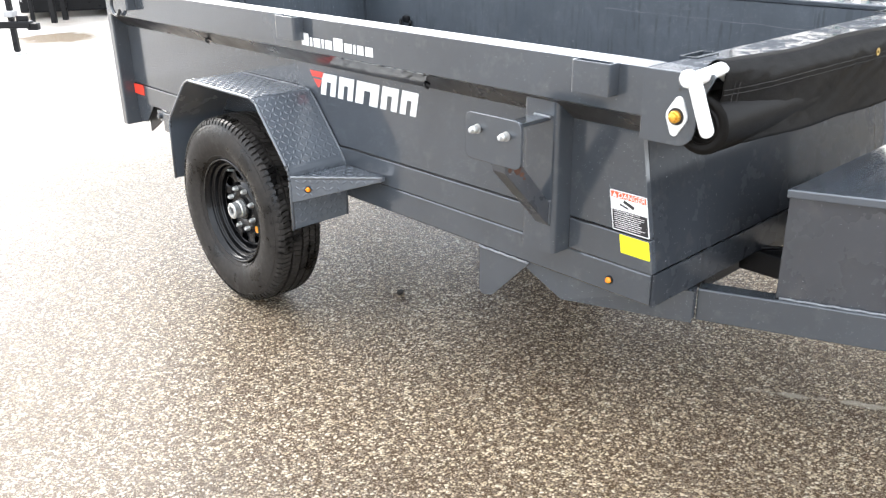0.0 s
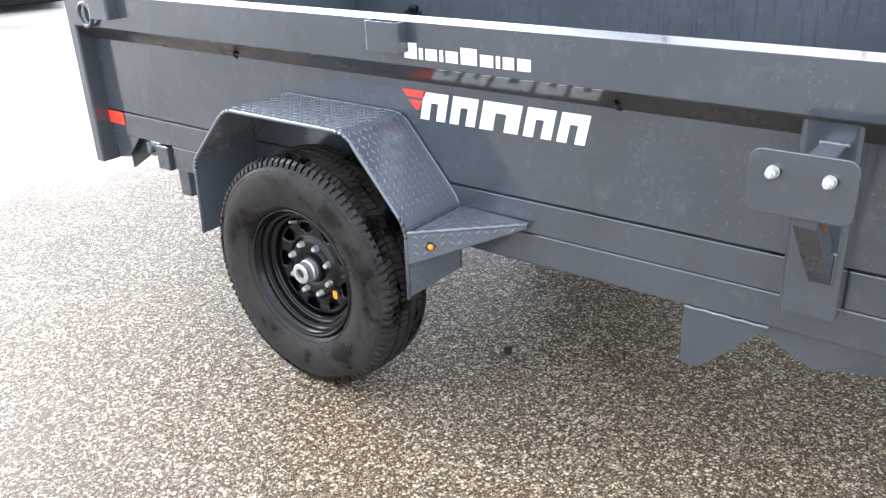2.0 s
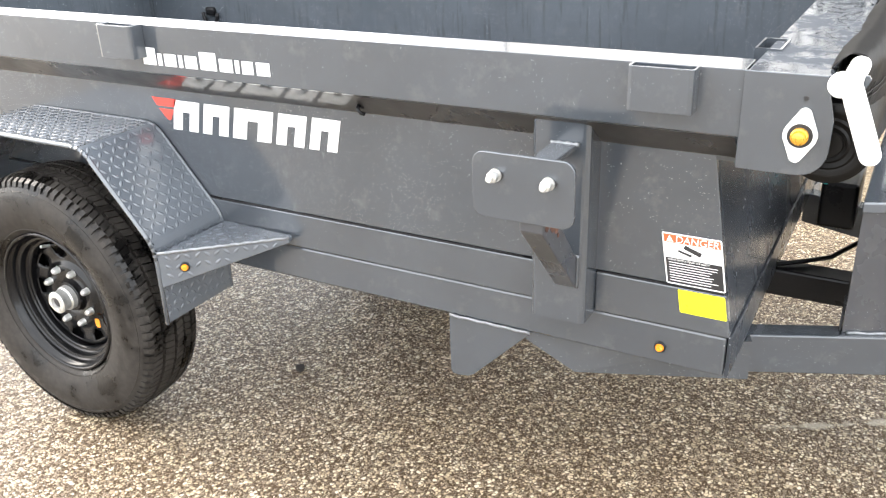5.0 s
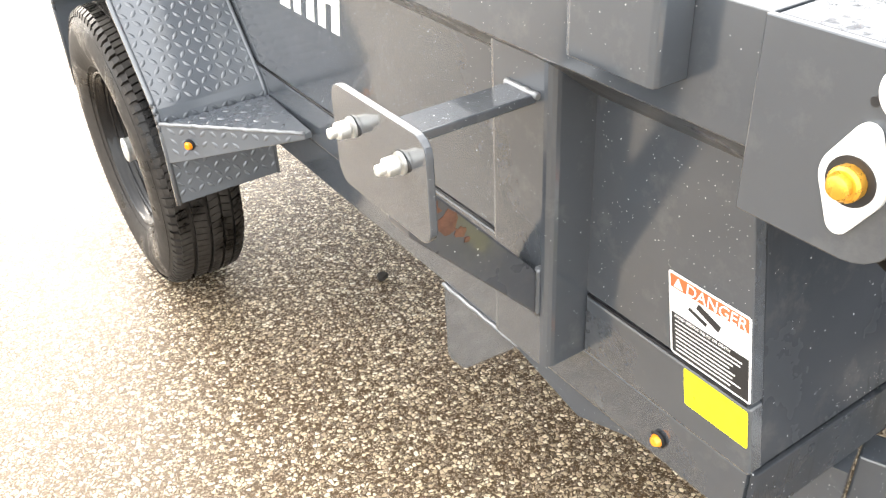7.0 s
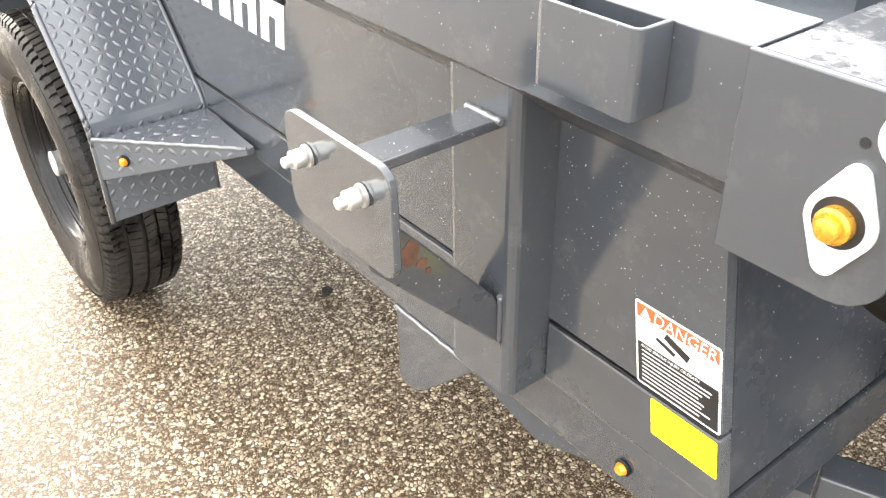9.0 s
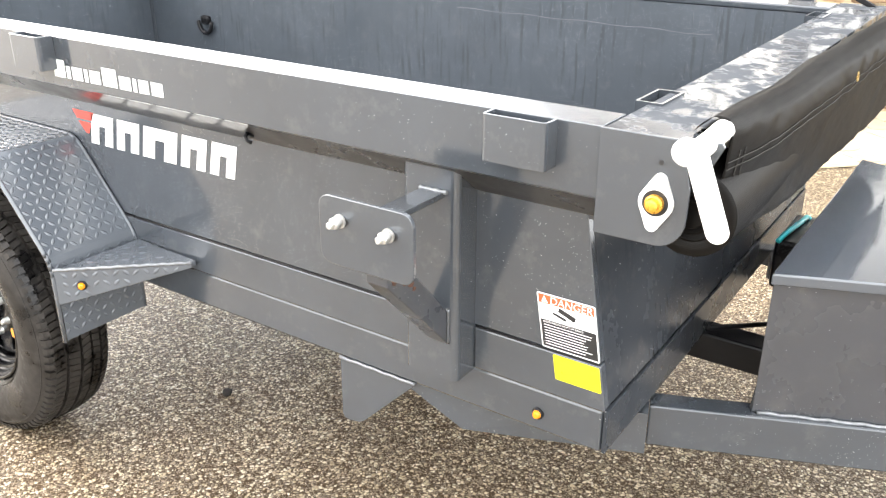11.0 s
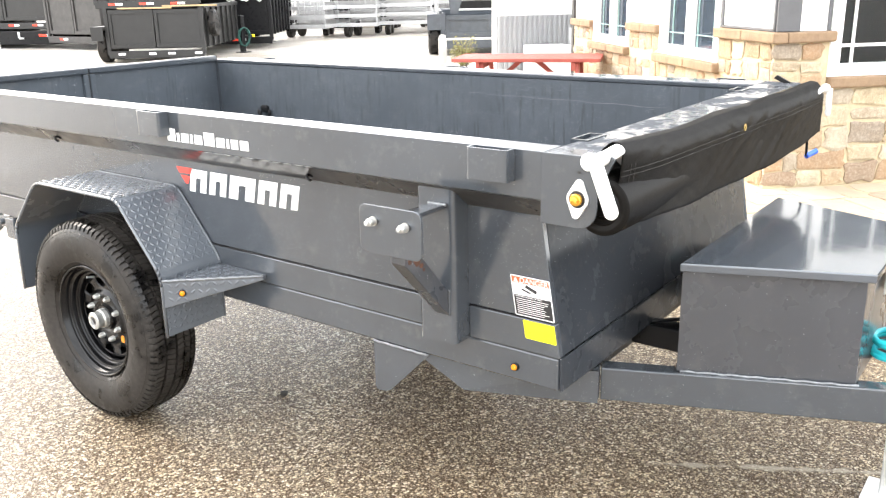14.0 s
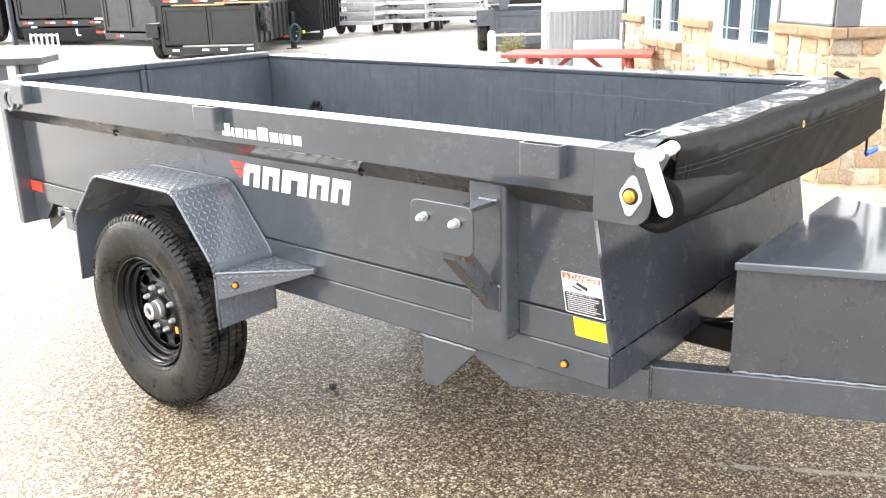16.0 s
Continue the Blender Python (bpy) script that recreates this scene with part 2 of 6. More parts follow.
def asphalt():
    """Wet asphalt with pale and brown chippings in a dark binder."""
    m = Nodes("wet_asphalt")
    warp = m.n.new("ShaderNodeVectorMath")
    warp.operation = "MULTIPLY_ADD"
    jitter = m.n.new("ShaderNodeTexNoise")
    jitter.inputs["Scale"].default_value = 90.0
    m.l.new(m.coord, jitter.inputs["Vector"])
    m.l.new(jitter.outputs["Color"], warp.inputs[0])
    warp.inputs[1].default_value = (0.009, 0.009, 0.009)
    m.l.new(m.coord, warp.inputs[2])

    def chips(scale, least, most, share):
        """Separate angular chippings: how much a place belongs to one, its tone, and its height."""
        cell, edge = m.n.new("ShaderNodeTexVoronoi"), m.n.new("ShaderNodeTexVoronoi")
        edge.feature = "DISTANCE_TO_EDGE"
        for v in (cell, edge):
            v.inputs["Scale"].default_value = scale
            m.l.new(warp.outputs[0], v.inputs["Vector"])
        sep = m.n.new("ShaderNodeSeparateColor")
        m.l.new(cell.outputs["Color"], sep.inputs["Color"])
        inset = m.spread(sep.outputs["Green"], 0, 1, least, most)
        there = m.math("LESS_THAN", sep.outputs["Blue"], share)
        depth = m.math("SUBTRACT", edge.outputs["Distance"], inset)
        body = m.math("MULTIPLY", m.spread(depth, 0.0, 0.05), there)
        return body, sep.outputs["Red"], m.math("MULTIPLY", m.spread(depth, 0.0, 0.16), there)

    body, tone, dome = chips(104.0, 0.02, 0.22, 0.58)
    body2, tone2, dome2 = chips(215.0, 0.02, 0.16, 0.7)
    hue = m.ramp(tone, (0.0, (0.20, 0.15, 0.095)), (0.25, (0.40, 0.30, 0.185)), (0.5, (0.62, 0.50, 0.32)), (0.75, (0.80, 0.68, 0.47)), (1.0, (0.88, 0.80, 0.62)))
    hue2 = m.ramp(tone2, (0.0, (0.09, 0.066, 0.044)), (0.5, (0.27, 0.20, 0.13)), (1.0, (0.58, 0.48, 0.34)))
    binder = m.mix(m.spread(m.noise(240.0, 3), 0.35, 0.7), (0.036, 0.024, 0.014), (0.145, 0.098, 0.056))
    col = m.mix(body2, binder, hue2)
    col = m.mix(body, col, hue)
    worn = m.spread(m.noise(1.1, 6, 0.65), 0.5, 0.72)
    col = m.mix(m.math("MULTIPLY", worn, 0.55), col, (0.045, 0.030, 0.018))
    # white sky glare on the yard behind, painted as a paler base colour
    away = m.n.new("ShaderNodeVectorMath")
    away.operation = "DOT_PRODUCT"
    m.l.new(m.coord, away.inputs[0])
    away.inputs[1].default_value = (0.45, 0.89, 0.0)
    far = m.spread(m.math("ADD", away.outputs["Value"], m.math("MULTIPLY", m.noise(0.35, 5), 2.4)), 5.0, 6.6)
    yard_glare = m.mix(m.spread(m.noise(0.45, 6, 0.65), 0.4, 0.62), (0.66, 0.64, 0.61), (0.45, 0.40, 0.33))
    col = m.mix(m.math("MULTIPLY", far, 0.85), col, yard_glare)
    shifted = m.n.new("ShaderNodeVectorMath")
    shifted.operation = "SUBTRACT"
    m.l.new(m.coord, shifted.inputs[0])
    shifted.inputs[1].default_value = (0.6, -0.09, 0.0)

    def along(direction):
        nd = m.n.new("ShaderNodeVectorMath")
        nd.operation = "DOT_PRODUCT"
        m.l.new(shifted.outputs[0], nd.inputs[0])
        nd.inputs[1].default_value = direction
        return nd.outputs["Value"]

    # a pale streak of dried mud
    off = m.math("ADD", m.math("ABSOLUTE", along((0.87, 0.494, 0.0))), m.math("MULTIPLY", m.noise(14.0, 5), 0.08))
    run = along((0.494, -0.87, 0.0))
    mud = m.math("MULTIPLY", m.spread(off, 0.042, 0.056, 1.0, 0.0), m.math("MULTIPLY", m.spread(run, -0.1, 0.0), m.spread(run, 0.62, 0.8, 1.0, 0.0)))
    col = m.mix(m.math("MULTIPLY", mud, 0.7), col, (0.50, 0.45, 0.36))
    # a brown puddle in the yard
    pool = m.n.new("ShaderNodeVectorMath")
    pool.operation = "DISTANCE"
    m.l.new(m.coord, pool.inputs[0])
    pool.inputs[1].default_value = (2.05, 9.9, 0.0)
    brown = m.spread(m.math("ADD", pool.outputs["Value"], m.math("MULTIPLY", m.noise(3.0, 5), 0.7)), 0.7, 0.86, 1.0, 0.0)
    col = m.mix(brown, col, (0.17, 0.125, 0.075))
    wet = m.spread(m.noise(0.8, 6, 0.6), 0.35, 0.65)
    rough = m.math("ADD", m.math("ADD", m.spread(wet, 0, 1, 0.42, 0.28), m.math("MULTIPLY", body, 0.10)), m.math("MULTIPLY", far, 0.3))
    height = m.math("ADD", dome, m.math("MULTIPLY", dome2, 0.5))
    normal = m.bump(height, 1.0, 0.006)
    normal = m.bump(m.noise(3.0, 4), 0.25, 0.02, normal)
    film = m.bump(m.math("ADD", m.math("MULTIPLY", height, 0.5), m.math("MULTIPLY", m.noise(120.0, 2), 0.8)), 0.5, 0.005)
    top = m.math("MAXIMUM", body, m.math("MULTIPLY", body2, 0.7))
    return m.set(Base_Color=col, Roughness=rough, Normal=normal, Specular_IOR_Level=m.spread(top, 0, 1, 0.08, 0.5), Coat_Weight=m.math("MULTIPLY", m.math("MULTIPLY", m.spread(wet, 0, 1, 0.6, 1.0), m.spread(top, 0, 1, 0.24, 1.0)), m.spread(far, 0, 1, 1.0, 0.3)), Coat_Roughness=0.2, Coat_IOR=1.5, Coat_Normal=film)


def rubber():
    """Tyre rubber, part wet and dark, part dull with dried road dirt."""
    m = Nodes("tyre_rubber")
    wet = m.spread(m.noise(7.0, 6, 0.62), 0.47, 0.56)
    dirt = m.mix(m.spread(m.noise(60.0, 4), 0.3, 0.7), (0.018, 0.0160, 0.0140), (0.036, 0.0315, 0.0275))
    col = m.mix(wet, dirt, (0.004, 0.0036, 0.0034))
    grit = m.spread(m.noise(150.0, 3), 0.62, 0.74, 0, 0.35)
    col = m.mix(grit, col, (0.05, 0.045, 0.04))
    rough = m.spread(wet, 0, 1, 0.66, 0.27)
    return m.set(Base_Color=col, Roughness=rough, Specular_IOR_Level=0.27, Normal=m.bump(m.noise(180.0, 3), 0.25, 0.001))


def mesh_vinyl():
    """Black coated mesh: a fine weave under a dull film."""
    m = Nodes("black_mesh_vinyl")
    waves = []
    for turn in ("X", "Z"):
        nd = m.n.new("ShaderNodeTexWave")
        nd.bands_direction = turn
        nd.inputs["Scale"].default_value, nd.inputs["Distortion"].default_value = 105.0, 0.4
        m.l.new(m.coord, nd.inputs["Vector"])
        waves.append(nd.outputs["Fac"])
    weave = m.math("MULTIPLY", waves[0], waves[1])
    col = m.mix(m.spread(m.noise(3.0), 0.3, 0.7), (0.0043, 0.0040, 0.0037), (0.0062, 0.0057, 0.0053))
    col = m.mix(m.math("MULTIPLY", weave, 0.5), col, (0.014, 0.013, 0.012))
    normal = m.bump(m.noise(24.0, 4), 0.16, 0.004, m.bump(weave, 0.25, 0.0008))
    return m.set(Base_Color=col, Roughness=0.45, Specular_IOR_Level=0.0, Coat_Weight=0.26, Coat_Roughness=0.3, Normal=normal, Coat_Normal=normal)


M["rubber"] = rubber()
M["vinyl"] = mesh_vinyl()
for key, level in (("rim", 0.3), ("black", 0.2)):
    M[key].node_tree.nodes["Principled BSDF"].inputs["Specular IOR Level"].default_value = level
M["amber"], M["stone"], M["cap"], M["asphalt"] = amber(), stone(), capstone(), asphalt()
M["teal"] = simple("teal_bar", (0.34, 0.50, 0.48), 0.4)
M["greyblack"] = simple("dull_black_paint", (0.045, 0.042, 0.04), 0.5)
M["greypaint"] = simple("far_grey_paint", (0.05, 0.058, 0.068), 0.35, coat=0.3)


def clear(name, colour, through_light):
    m = Nodes(name)
    return m.set(Base_Color=rgba(colour), Roughness=0.0, Transmission_Weight=through_light, IOR=1.45, Normal=m.bump(m.noise(2.0), 0.03, 0.02))


def flagstone():
    m = Nodes("flagstone")
    base = m.ramp(m.random(), (0.0, (0.40, 0.33, 0.24)), (0.4, (0.50, 0.43, 0.32)), (0.7, (0.36, 0.28, 0.21)), (1.0, (0.56, 0.50, 0.40)))
    col = m.mix(m.spread(m.noise(8.0, 6), 0.35, 0.7, 0, 0.4), base, (0.25, 0.19, 0.14))
    return m.set(Base_Color=col, Roughness=0.5, Normal=m.bump(m.noise(30.0, 6), 0.4, 0.01))


M["glass"], M["flag"] = clear("stained_glass", (0.10, 0.13, 0.17), 0.6), flagstone()
M["darkglass"] = clear("window_glass_clear", (0.20, 0.26, 0.26), 1.0)

# ---- shapes ----
def grown():
    return bmesh.new()


def add_poly(bm, outline, axis, a, b, bevel=0.0, segs=2):
    """A prism: the outline (two coordinates, in the order of the remaining axes) run along axis from a to b."""
    def at(p, v):
        return {"x": (v, p[0], p[1]), "y": (p[0], v, p[1]), "z": (p[0], p[1], v)}[axis]
    lo = [bm.verts.new(at(p, a)) for p in outline]
    hi = [bm.verts.new(at(p, b)) for p in outline]
    faces = [bm.faces.new(lo), bm.faces.new(hi)]
    n = len(outline)
    for i in range(n):
        faces.append(bm.faces.new((lo[i], lo[(i + 1) % n], hi[(i + 1) % n], hi[i])))
    bmesh.ops.recalc_face_normals(bm, faces=faces)
    if bevel:
        edges = {e for f in faces for e in f.edges}
        bmesh.ops.bevel(bm, geom=list(edges), offset=bevel, segments=segs, profile=0.5, affect="EDGES", clamp_overlap=True)
    return bm


def add_box(bm, x0, x1, y0, y1, z0, z1, bevel=0.003, segs=2):
    return add_poly(bm, [(x0, y0), (x1, y0), (x1, y1), (x0, y1)], "z", z0, z1, bevel, segs)


def add_round(bm, outline, around, segs=48, closed=False):
    """Turns an outline of (along, radius) round a line: around = (centre, axis)."""
    centre, axis = Vector(around[0]), Vector(around[1]).normalized()
    u = axis.orthogonal().normalized()
    v = axis.cross(u)
    rings = []
    for along, radius in outline:
        if radius < 1e-6:
            rings.append([bm.verts.new(centre + axis * along)])
        else:
            rings.append([bm.verts.new(centre + axis * along + (u * math.cos(2 * math.pi * k / segs) + v * math.sin(2 * math.pi * k / segs)) * radius) for k in range(segs)])
    faces = []
    pairs = list(zip(rings, rings[1:])) + ([(rings[-1], rings[0])] if closed else [])
    for r0, r1 in pairs:
        for k in range(segs):
            j = (k + 1) % segs
            if len(r0) == 1 and len(r1) == 1:
                continue
            if len(r0) == 1:
                faces.append(bm.faces.new((r0[0], r1[k], r1[j])))
            elif len(r1) == 1:
                faces.append(bm.faces.new((r0[k], r0[j], r1[0])))
            else:
                faces.append(bm.faces.new((r0[k], r0[j], r1[j], r1[k])))
    if not closed:
        for r in (rings[0], rings[-1]):
            if len(r) > 1:
                faces.append(bm.faces.new(r))
    bmesh.ops.recalc_face_normals(bm, faces=faces)
    for f in faces:
        f.smooth = len(f.verts) < 5
    n = len(outline)
    for i in range(n) if closed else range(1, n - 1):
        p, q, r = Vector(outline[i - 1]), Vector(outline[i]), Vector(outline[(i + 1) % n])
        if len(rings[i]) > 1 and (q - p).length > 0 and (r - q).length > 0 and (q - p).angle(r - q) > radians(32):
            for k in range(segs):
                e = bm.edges.get((rings[i][k], rings[i][(k + 1) % segs]))
                if e:
                    e.smooth = False
    for r in (rings[0], rings[-1]):
        if len(r) > 1 and not closed:
            for k in range(segs):
                bm.edges.get((r[k], r[(k + 1) % segs])).smooth = False
    return bm


def add_rod(bm, a, b, r, segs=16):
    a, b = Vector(a), Vector(b)
    n = (b - a).length
    c = min(r * 0.2, n * 0.2)
    return add_round(bm, [(0, r - c), (c, r), (n - c, r), (n, r - c)], (a, b - a), segs)


def add_sweep(bm, path, r, segs=8, closed=False):
    """A round bar along a path."""
    pts = [Vector(p) for p in path]
    n = len(pts)
    rings = []
    up = None
    for i, p in enumerate(pts):
        before, after = (pts[i - 1], pts[(i + 1) % n]) if closed else (pts[max(i - 1, 0)], pts[min(i + 1, n - 1)])
        t = (after - before).normalized()
        up = t.orthogonal().normalized() if up is None else (up - t * up.dot(t)).normalized()
        side = t.cross(up)
        rings.append([bm.verts.new(p + (up * math.cos(2 * math.pi * k / segs) + side * math.sin(2 * math.pi * k / segs)) * r) for k in range(segs)])
    faces = []
    for i in range(n if closed else n - 1):
        r0, r1 = rings[i], rings[(i + 1) % n]
        for k in range(segs):
            f = bm.faces.new((r0[k], r0[(k + 1) % segs], r1[(k + 1) % segs], r1[k]))
            f.smooth = True
            faces.append(f)
    if not closed:
        faces += [bm.faces.new(rings[0]), bm.faces.new(rings[-1])]
    bmesh.ops.recalc_face_normals(bm, faces=faces)
    return bm


def rounded(x0, x1, y0, y1, r, n=5):
    """Outline of a rectangle with round corners."""
    out = []
    for cx, cy, a in ((x1 - r, y1 - r, 0), (x0 + r, y1 - r, 90), (x0 + r, y0 + r, 180), (x1 - r, y0 + r, 270)):
        for k in range(n + 1):
            t = radians(a + 90 * k / n)
            out.append((cx + r * math.cos(t), cy + r * math.sin(t)))
    return out


def part(name, bm, material, parent=None, label=""):
    """Links a bmesh as one mesh object, under a thing or a part."""
    me = bpy.data.meshes.new(name)
    bm.to_mesh(me)
    bm.free()
    me.materials.append(M[material] if isinstance(material, str) else material)
    ob = new(name, me)
    if parent is not None:
        ob.parent = parent
    if label:
        ob["label"] = label
    return ob


def thing(name, label, category, group="", kind=""):
    return tagged(new(name), label, category, group, kind)


def raw_part(name, verts, faces, material, parent=None, label="", smooth=False):
    me = bpy.data.meshes.new(name)
    me.from_pydata(verts, [], faces)
    if smooth:
        me.polygons.foreach_set("use_smooth", [True] * len(me.polygons))
    me.materials.append(M[material])
    ob = new(name, me)
    if parent is not None:
        ob.parent = parent
    if label:
        ob["label"] = label
    return ob


# ---- ground ----
gbm = grown()
gv = [gbm.verts.new(p) for p in ((-400, -400, 0), (400, -400, 0), (400, 400, 0), (-400, 400, 0))]
gbm.faces.new(gv)
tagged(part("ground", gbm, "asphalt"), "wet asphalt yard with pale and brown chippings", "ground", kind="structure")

# ---- dump trailer ----
W = 1.53            # outer width over the side panels
MID = W / 2
RAIL_TOP, RAIL_LOW, CHAMFER = 1.134, 1.018, 0.952
LINE_A, LINE_B, LINE_C = 0.670, 0.572, 0.477
REAR = 3.095
OUT = 0.085         # how far the rail stands proud

trailer = thing("dump_trailer", "wet dark grey steel single-axle dump trailer with rolled tarp", "trailer")


def mirrored(outline):
    return [(W - x, z) for x, z in outline]


LEAN = 0.165        # the front wall leans back


def leaned(bm, reach=0.02):
    """Pushes the front end of a side piece back along the leaning front wall."""
    for v in bm.verts:
        if v.co.y < reach and v.co.z > LINE_B:
            v.co.y += LEAN * (v.co.z - LINE_B)
    return bm


# bed walls
part("side_panel", leaned(add_box(grown(), 0.0, 0.02, 0.0, REAR, LINE_A + 0.001, CHAMFER + 0.03, 0.002)), "paint", trailer, "glossy grey steel side panel")
part("side_panel", leaned(add_box(grown(), W - 0.02, W, 0.0, REAR, LINE_B, CHAMFER + 0.03, 0.002)), "inner", trailer, "grey steel side panel with water runs")
part("lower_band", add_box(grown(), -0.003, 0.022, 0.4085, REAR, LINE_B + 0.001, LINE_A - 0.003, 0.004), "paint", trailer)
part("lower_band", leaned(add_box(grown(), -0.003, 0.022, 0.0, 0.2855, LINE_B + 0.001, LINE_A - 0.003, 0.004)), "paint", trailer)
part("inner_panel", add_box(grown(), W - 0.028, W - 0.0215, 0.078, REAR - 0.001, LINE_A + 0.001, RAIL_TOP - 0.0225, 0.001), "inner", trailer, "grey inner wall with water runs and specks")
part("inner_panel", add_box(grown(), 0.0215, 0.028, 0.078, REAR - 0.001, LINE_A + 0.001, RAIL_TOP - 0.0225, 0.001), "inner", trailer)
scratch = [(W - 0.0283, 1.32 - 0.97 * k / 20, 1.034 + 0.0025 * math.sin(k * 1.3) - 0.012 * k / 20) for k in range(21)]
part("scratch", add_sweep(grown(), scratch, 0.0005, 4), "weld", trailer, "thin pale scratch")
part("bed_floor", add_box(grown(), 0.022, W - 0.022, 0.03, REAR, LINE_A - 0.03, LINE_A, 0.002), "inner", trailer)
# front wall: shade is in its darkened paint colour
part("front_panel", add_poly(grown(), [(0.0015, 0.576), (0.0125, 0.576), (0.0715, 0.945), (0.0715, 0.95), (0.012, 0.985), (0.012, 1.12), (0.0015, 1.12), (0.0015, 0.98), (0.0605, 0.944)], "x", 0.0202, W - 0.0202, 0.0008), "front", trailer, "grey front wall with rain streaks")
profile = [(-OUT, RAIL_LOW), (-OUT, RAIL_TOP), (0.032, RAIL_TOP), (0.032, RAIL_TOP - 0.02), (0.021, RAIL_TOP - 0.022), (0.021, CHAMFER - 0.01), (0.0, CHAMFER)]
slim = [(min(x, 0.006), z) for x, z in profile[:4]] + [(0.004, RAIL_TOP - 0.022), (0.004, CHAMFER - 0.01), (0.0, CHAMFER)]
part("top_rail", add_poly(grown(), slim, "y", 0.012, REAR, 0.005, 3), "paint", trailer, "formed steel top rail")
part("top_rail", add_poly(grown(), mirrored(profile), "y", 0.012, REAR, 0.006, 3), "paint", trailer, "formed steel top rail")
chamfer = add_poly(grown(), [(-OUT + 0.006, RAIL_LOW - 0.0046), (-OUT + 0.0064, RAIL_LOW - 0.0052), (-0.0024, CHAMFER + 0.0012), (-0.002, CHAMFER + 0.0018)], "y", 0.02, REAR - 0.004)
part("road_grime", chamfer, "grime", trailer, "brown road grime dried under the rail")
# seam beads
for y0, y1 in ((0.413, 3.07), (0.02, 0.282)):
    part("weld_bead", add_sweep(grown(), [(-0.001, y0 + (y1 - y0) * k / 24, LINE_A - 0.001 + 0.0008 * math.sin(k * 2.1)) for k in range(25)], 0.0022, 6), "black", trailer)
# chassis
part("frame_rail", add_box(grown(), 0.004, 0.06, 0.006, 2.72, LINE_C, LINE_B - 0.002, 0.006), "paint", trailer)
part("frame_rail", add_box(grown(), W - 0.06, W - 0.004, 0.006, 2.72, LINE_C, LINE_B - 0.002, 0.006), "paint", trailer)
part("front_beam", add_box(grown(), 0.062, W - 0.062, 0.004, 0.06, LINE_C - 0.004, LINE_B - 0.006, 0.006), "paint", trailer)
# beam face uses the same shade-darkened paint
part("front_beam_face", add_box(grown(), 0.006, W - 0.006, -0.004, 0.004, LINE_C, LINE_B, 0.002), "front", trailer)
for y in (0.75, 1.15, 2.1, 2.44):
    part("crossmember", add_box(grown(), 0.064, W - 0.064, y - 0.03, y + 0.03, LINE_C + 0.01, LINE_B - 0.006, 0.005), "paint", trailer)
part("axle", add_rod(grown(), (0.0, 1.775, 0.373), (W, 1.775, 0.373), 0.038, 20), "black", trailer)
for x in (0.03, W - 0.03):
    spring = grown()
    for i, half in enumerate((0.36, 0.26, 0.16)):
        add_poly(spring, [(1.775 - half, 0.455 - 0.012 * i), (1.775 - half, 0.463 - 0.012 * i), (1.775, 0.433 - 0.01 * i), (1.775 + half, 0.463 - 0.012 * i), (1.775 + half, 0.455 - 0.012 * i), (1.775, 0.424 - 0.01 * i)], "x", x - 0.025, x + 0.025)
    part("leaf_spring", spring, "black", trailer)
gus = [(0.65, LINE_C), (0.651, 0.322), (0.645, 0.311), (0.63, 0.309), (0.602, 0.313), (0.587, 0.322), (0.433, LINE_C)]
part("gusset", add_poly(grown(), gus, "x", 0.004, 0.016, 0.002), "paint", trailer, "grey steel hoist bracket plate")
part("gusset", add_poly(grown(), gus, "x", W - 0.016, W - 0.004, 0.002), "paint", trailer)
part("weld_bead", add_sweep(grown(), [(0.002, 0.438 + 0.21 * k / 16, LINE_C - 0.001 + 0.001 * math.sin(k * 1.7)) for k in range(17)], 0.0035, 6), "weld", trailer)

# side post with the spare wheel carrier
PX = -0.068
part("side_post", add_poly(grown(), rounded(PX, 0.03, 0.286, 0.408, 0.014, 4), "z", 0.570, 1.017), "paint", trailer, "pressed steel side post")
carrier = part("spare_carrier", add_box(grown(), -0.252, PX, 0.312, 0.362, 0.951, 0.963, 0.002), "paint", trailer, "bare steel spare wheel bracket")
part("carrier_plate", add_poly(grown(), rounded(0.243, 0.442, 0.866, 0.992, 0.022), "x", -0.261, -0.252, 0.0015), "paint", carrier)
brace = grown()
add_poly(brace, [(-0.251, 0.845), (-0.251, 0.93), (PX - 0.012, 0.735), (PX - 0.004, 0.722), (PX, 0.70), (PX, 0.652)], "y", 0.305, 0.352, 0.003)
part("brace", brace, "box", carrier)
rusty = random.Random(3)
for k, (cx, cz, r) in enumerate(((-0.226, 0.872, 0.019), (-0.203, 0.848, 0.016), (-0.186, 0.828, 0.009), (-0.232, 0.850, 0.008), (-0.176, 0.815, 0.005))):
    blob = [(cx + r * rusty.uniform(0.55, 1.15) * math.cos(2 * math.pi * a / 14), cz + r * rusty.uniform(0.55, 1.15) * math.sin(2 * math.pi * a / 14)) for a in range(14)]
    part("rust_patch", add_poly(grown(), blob, "y", 0.3042 - 0.0002 * k, 0.3049), "rust", carrier, "rusty unpainted patch")
part("weld_bead", add_sweep(grown(), [(PX - 0.003, 0.306 + 0.06 * k / 10, 0.962 + 0.001 * math.sin(k * 2)) for k in range(11)], 0.0045, 8), "weld", carrier)
part("weld_bead", add_sweep(grown(), [(PX - 0.002, 0.303, 0.655 + 0.075 * k / 10) for k in range(11)], 0.004, 8), "paint", carrier)


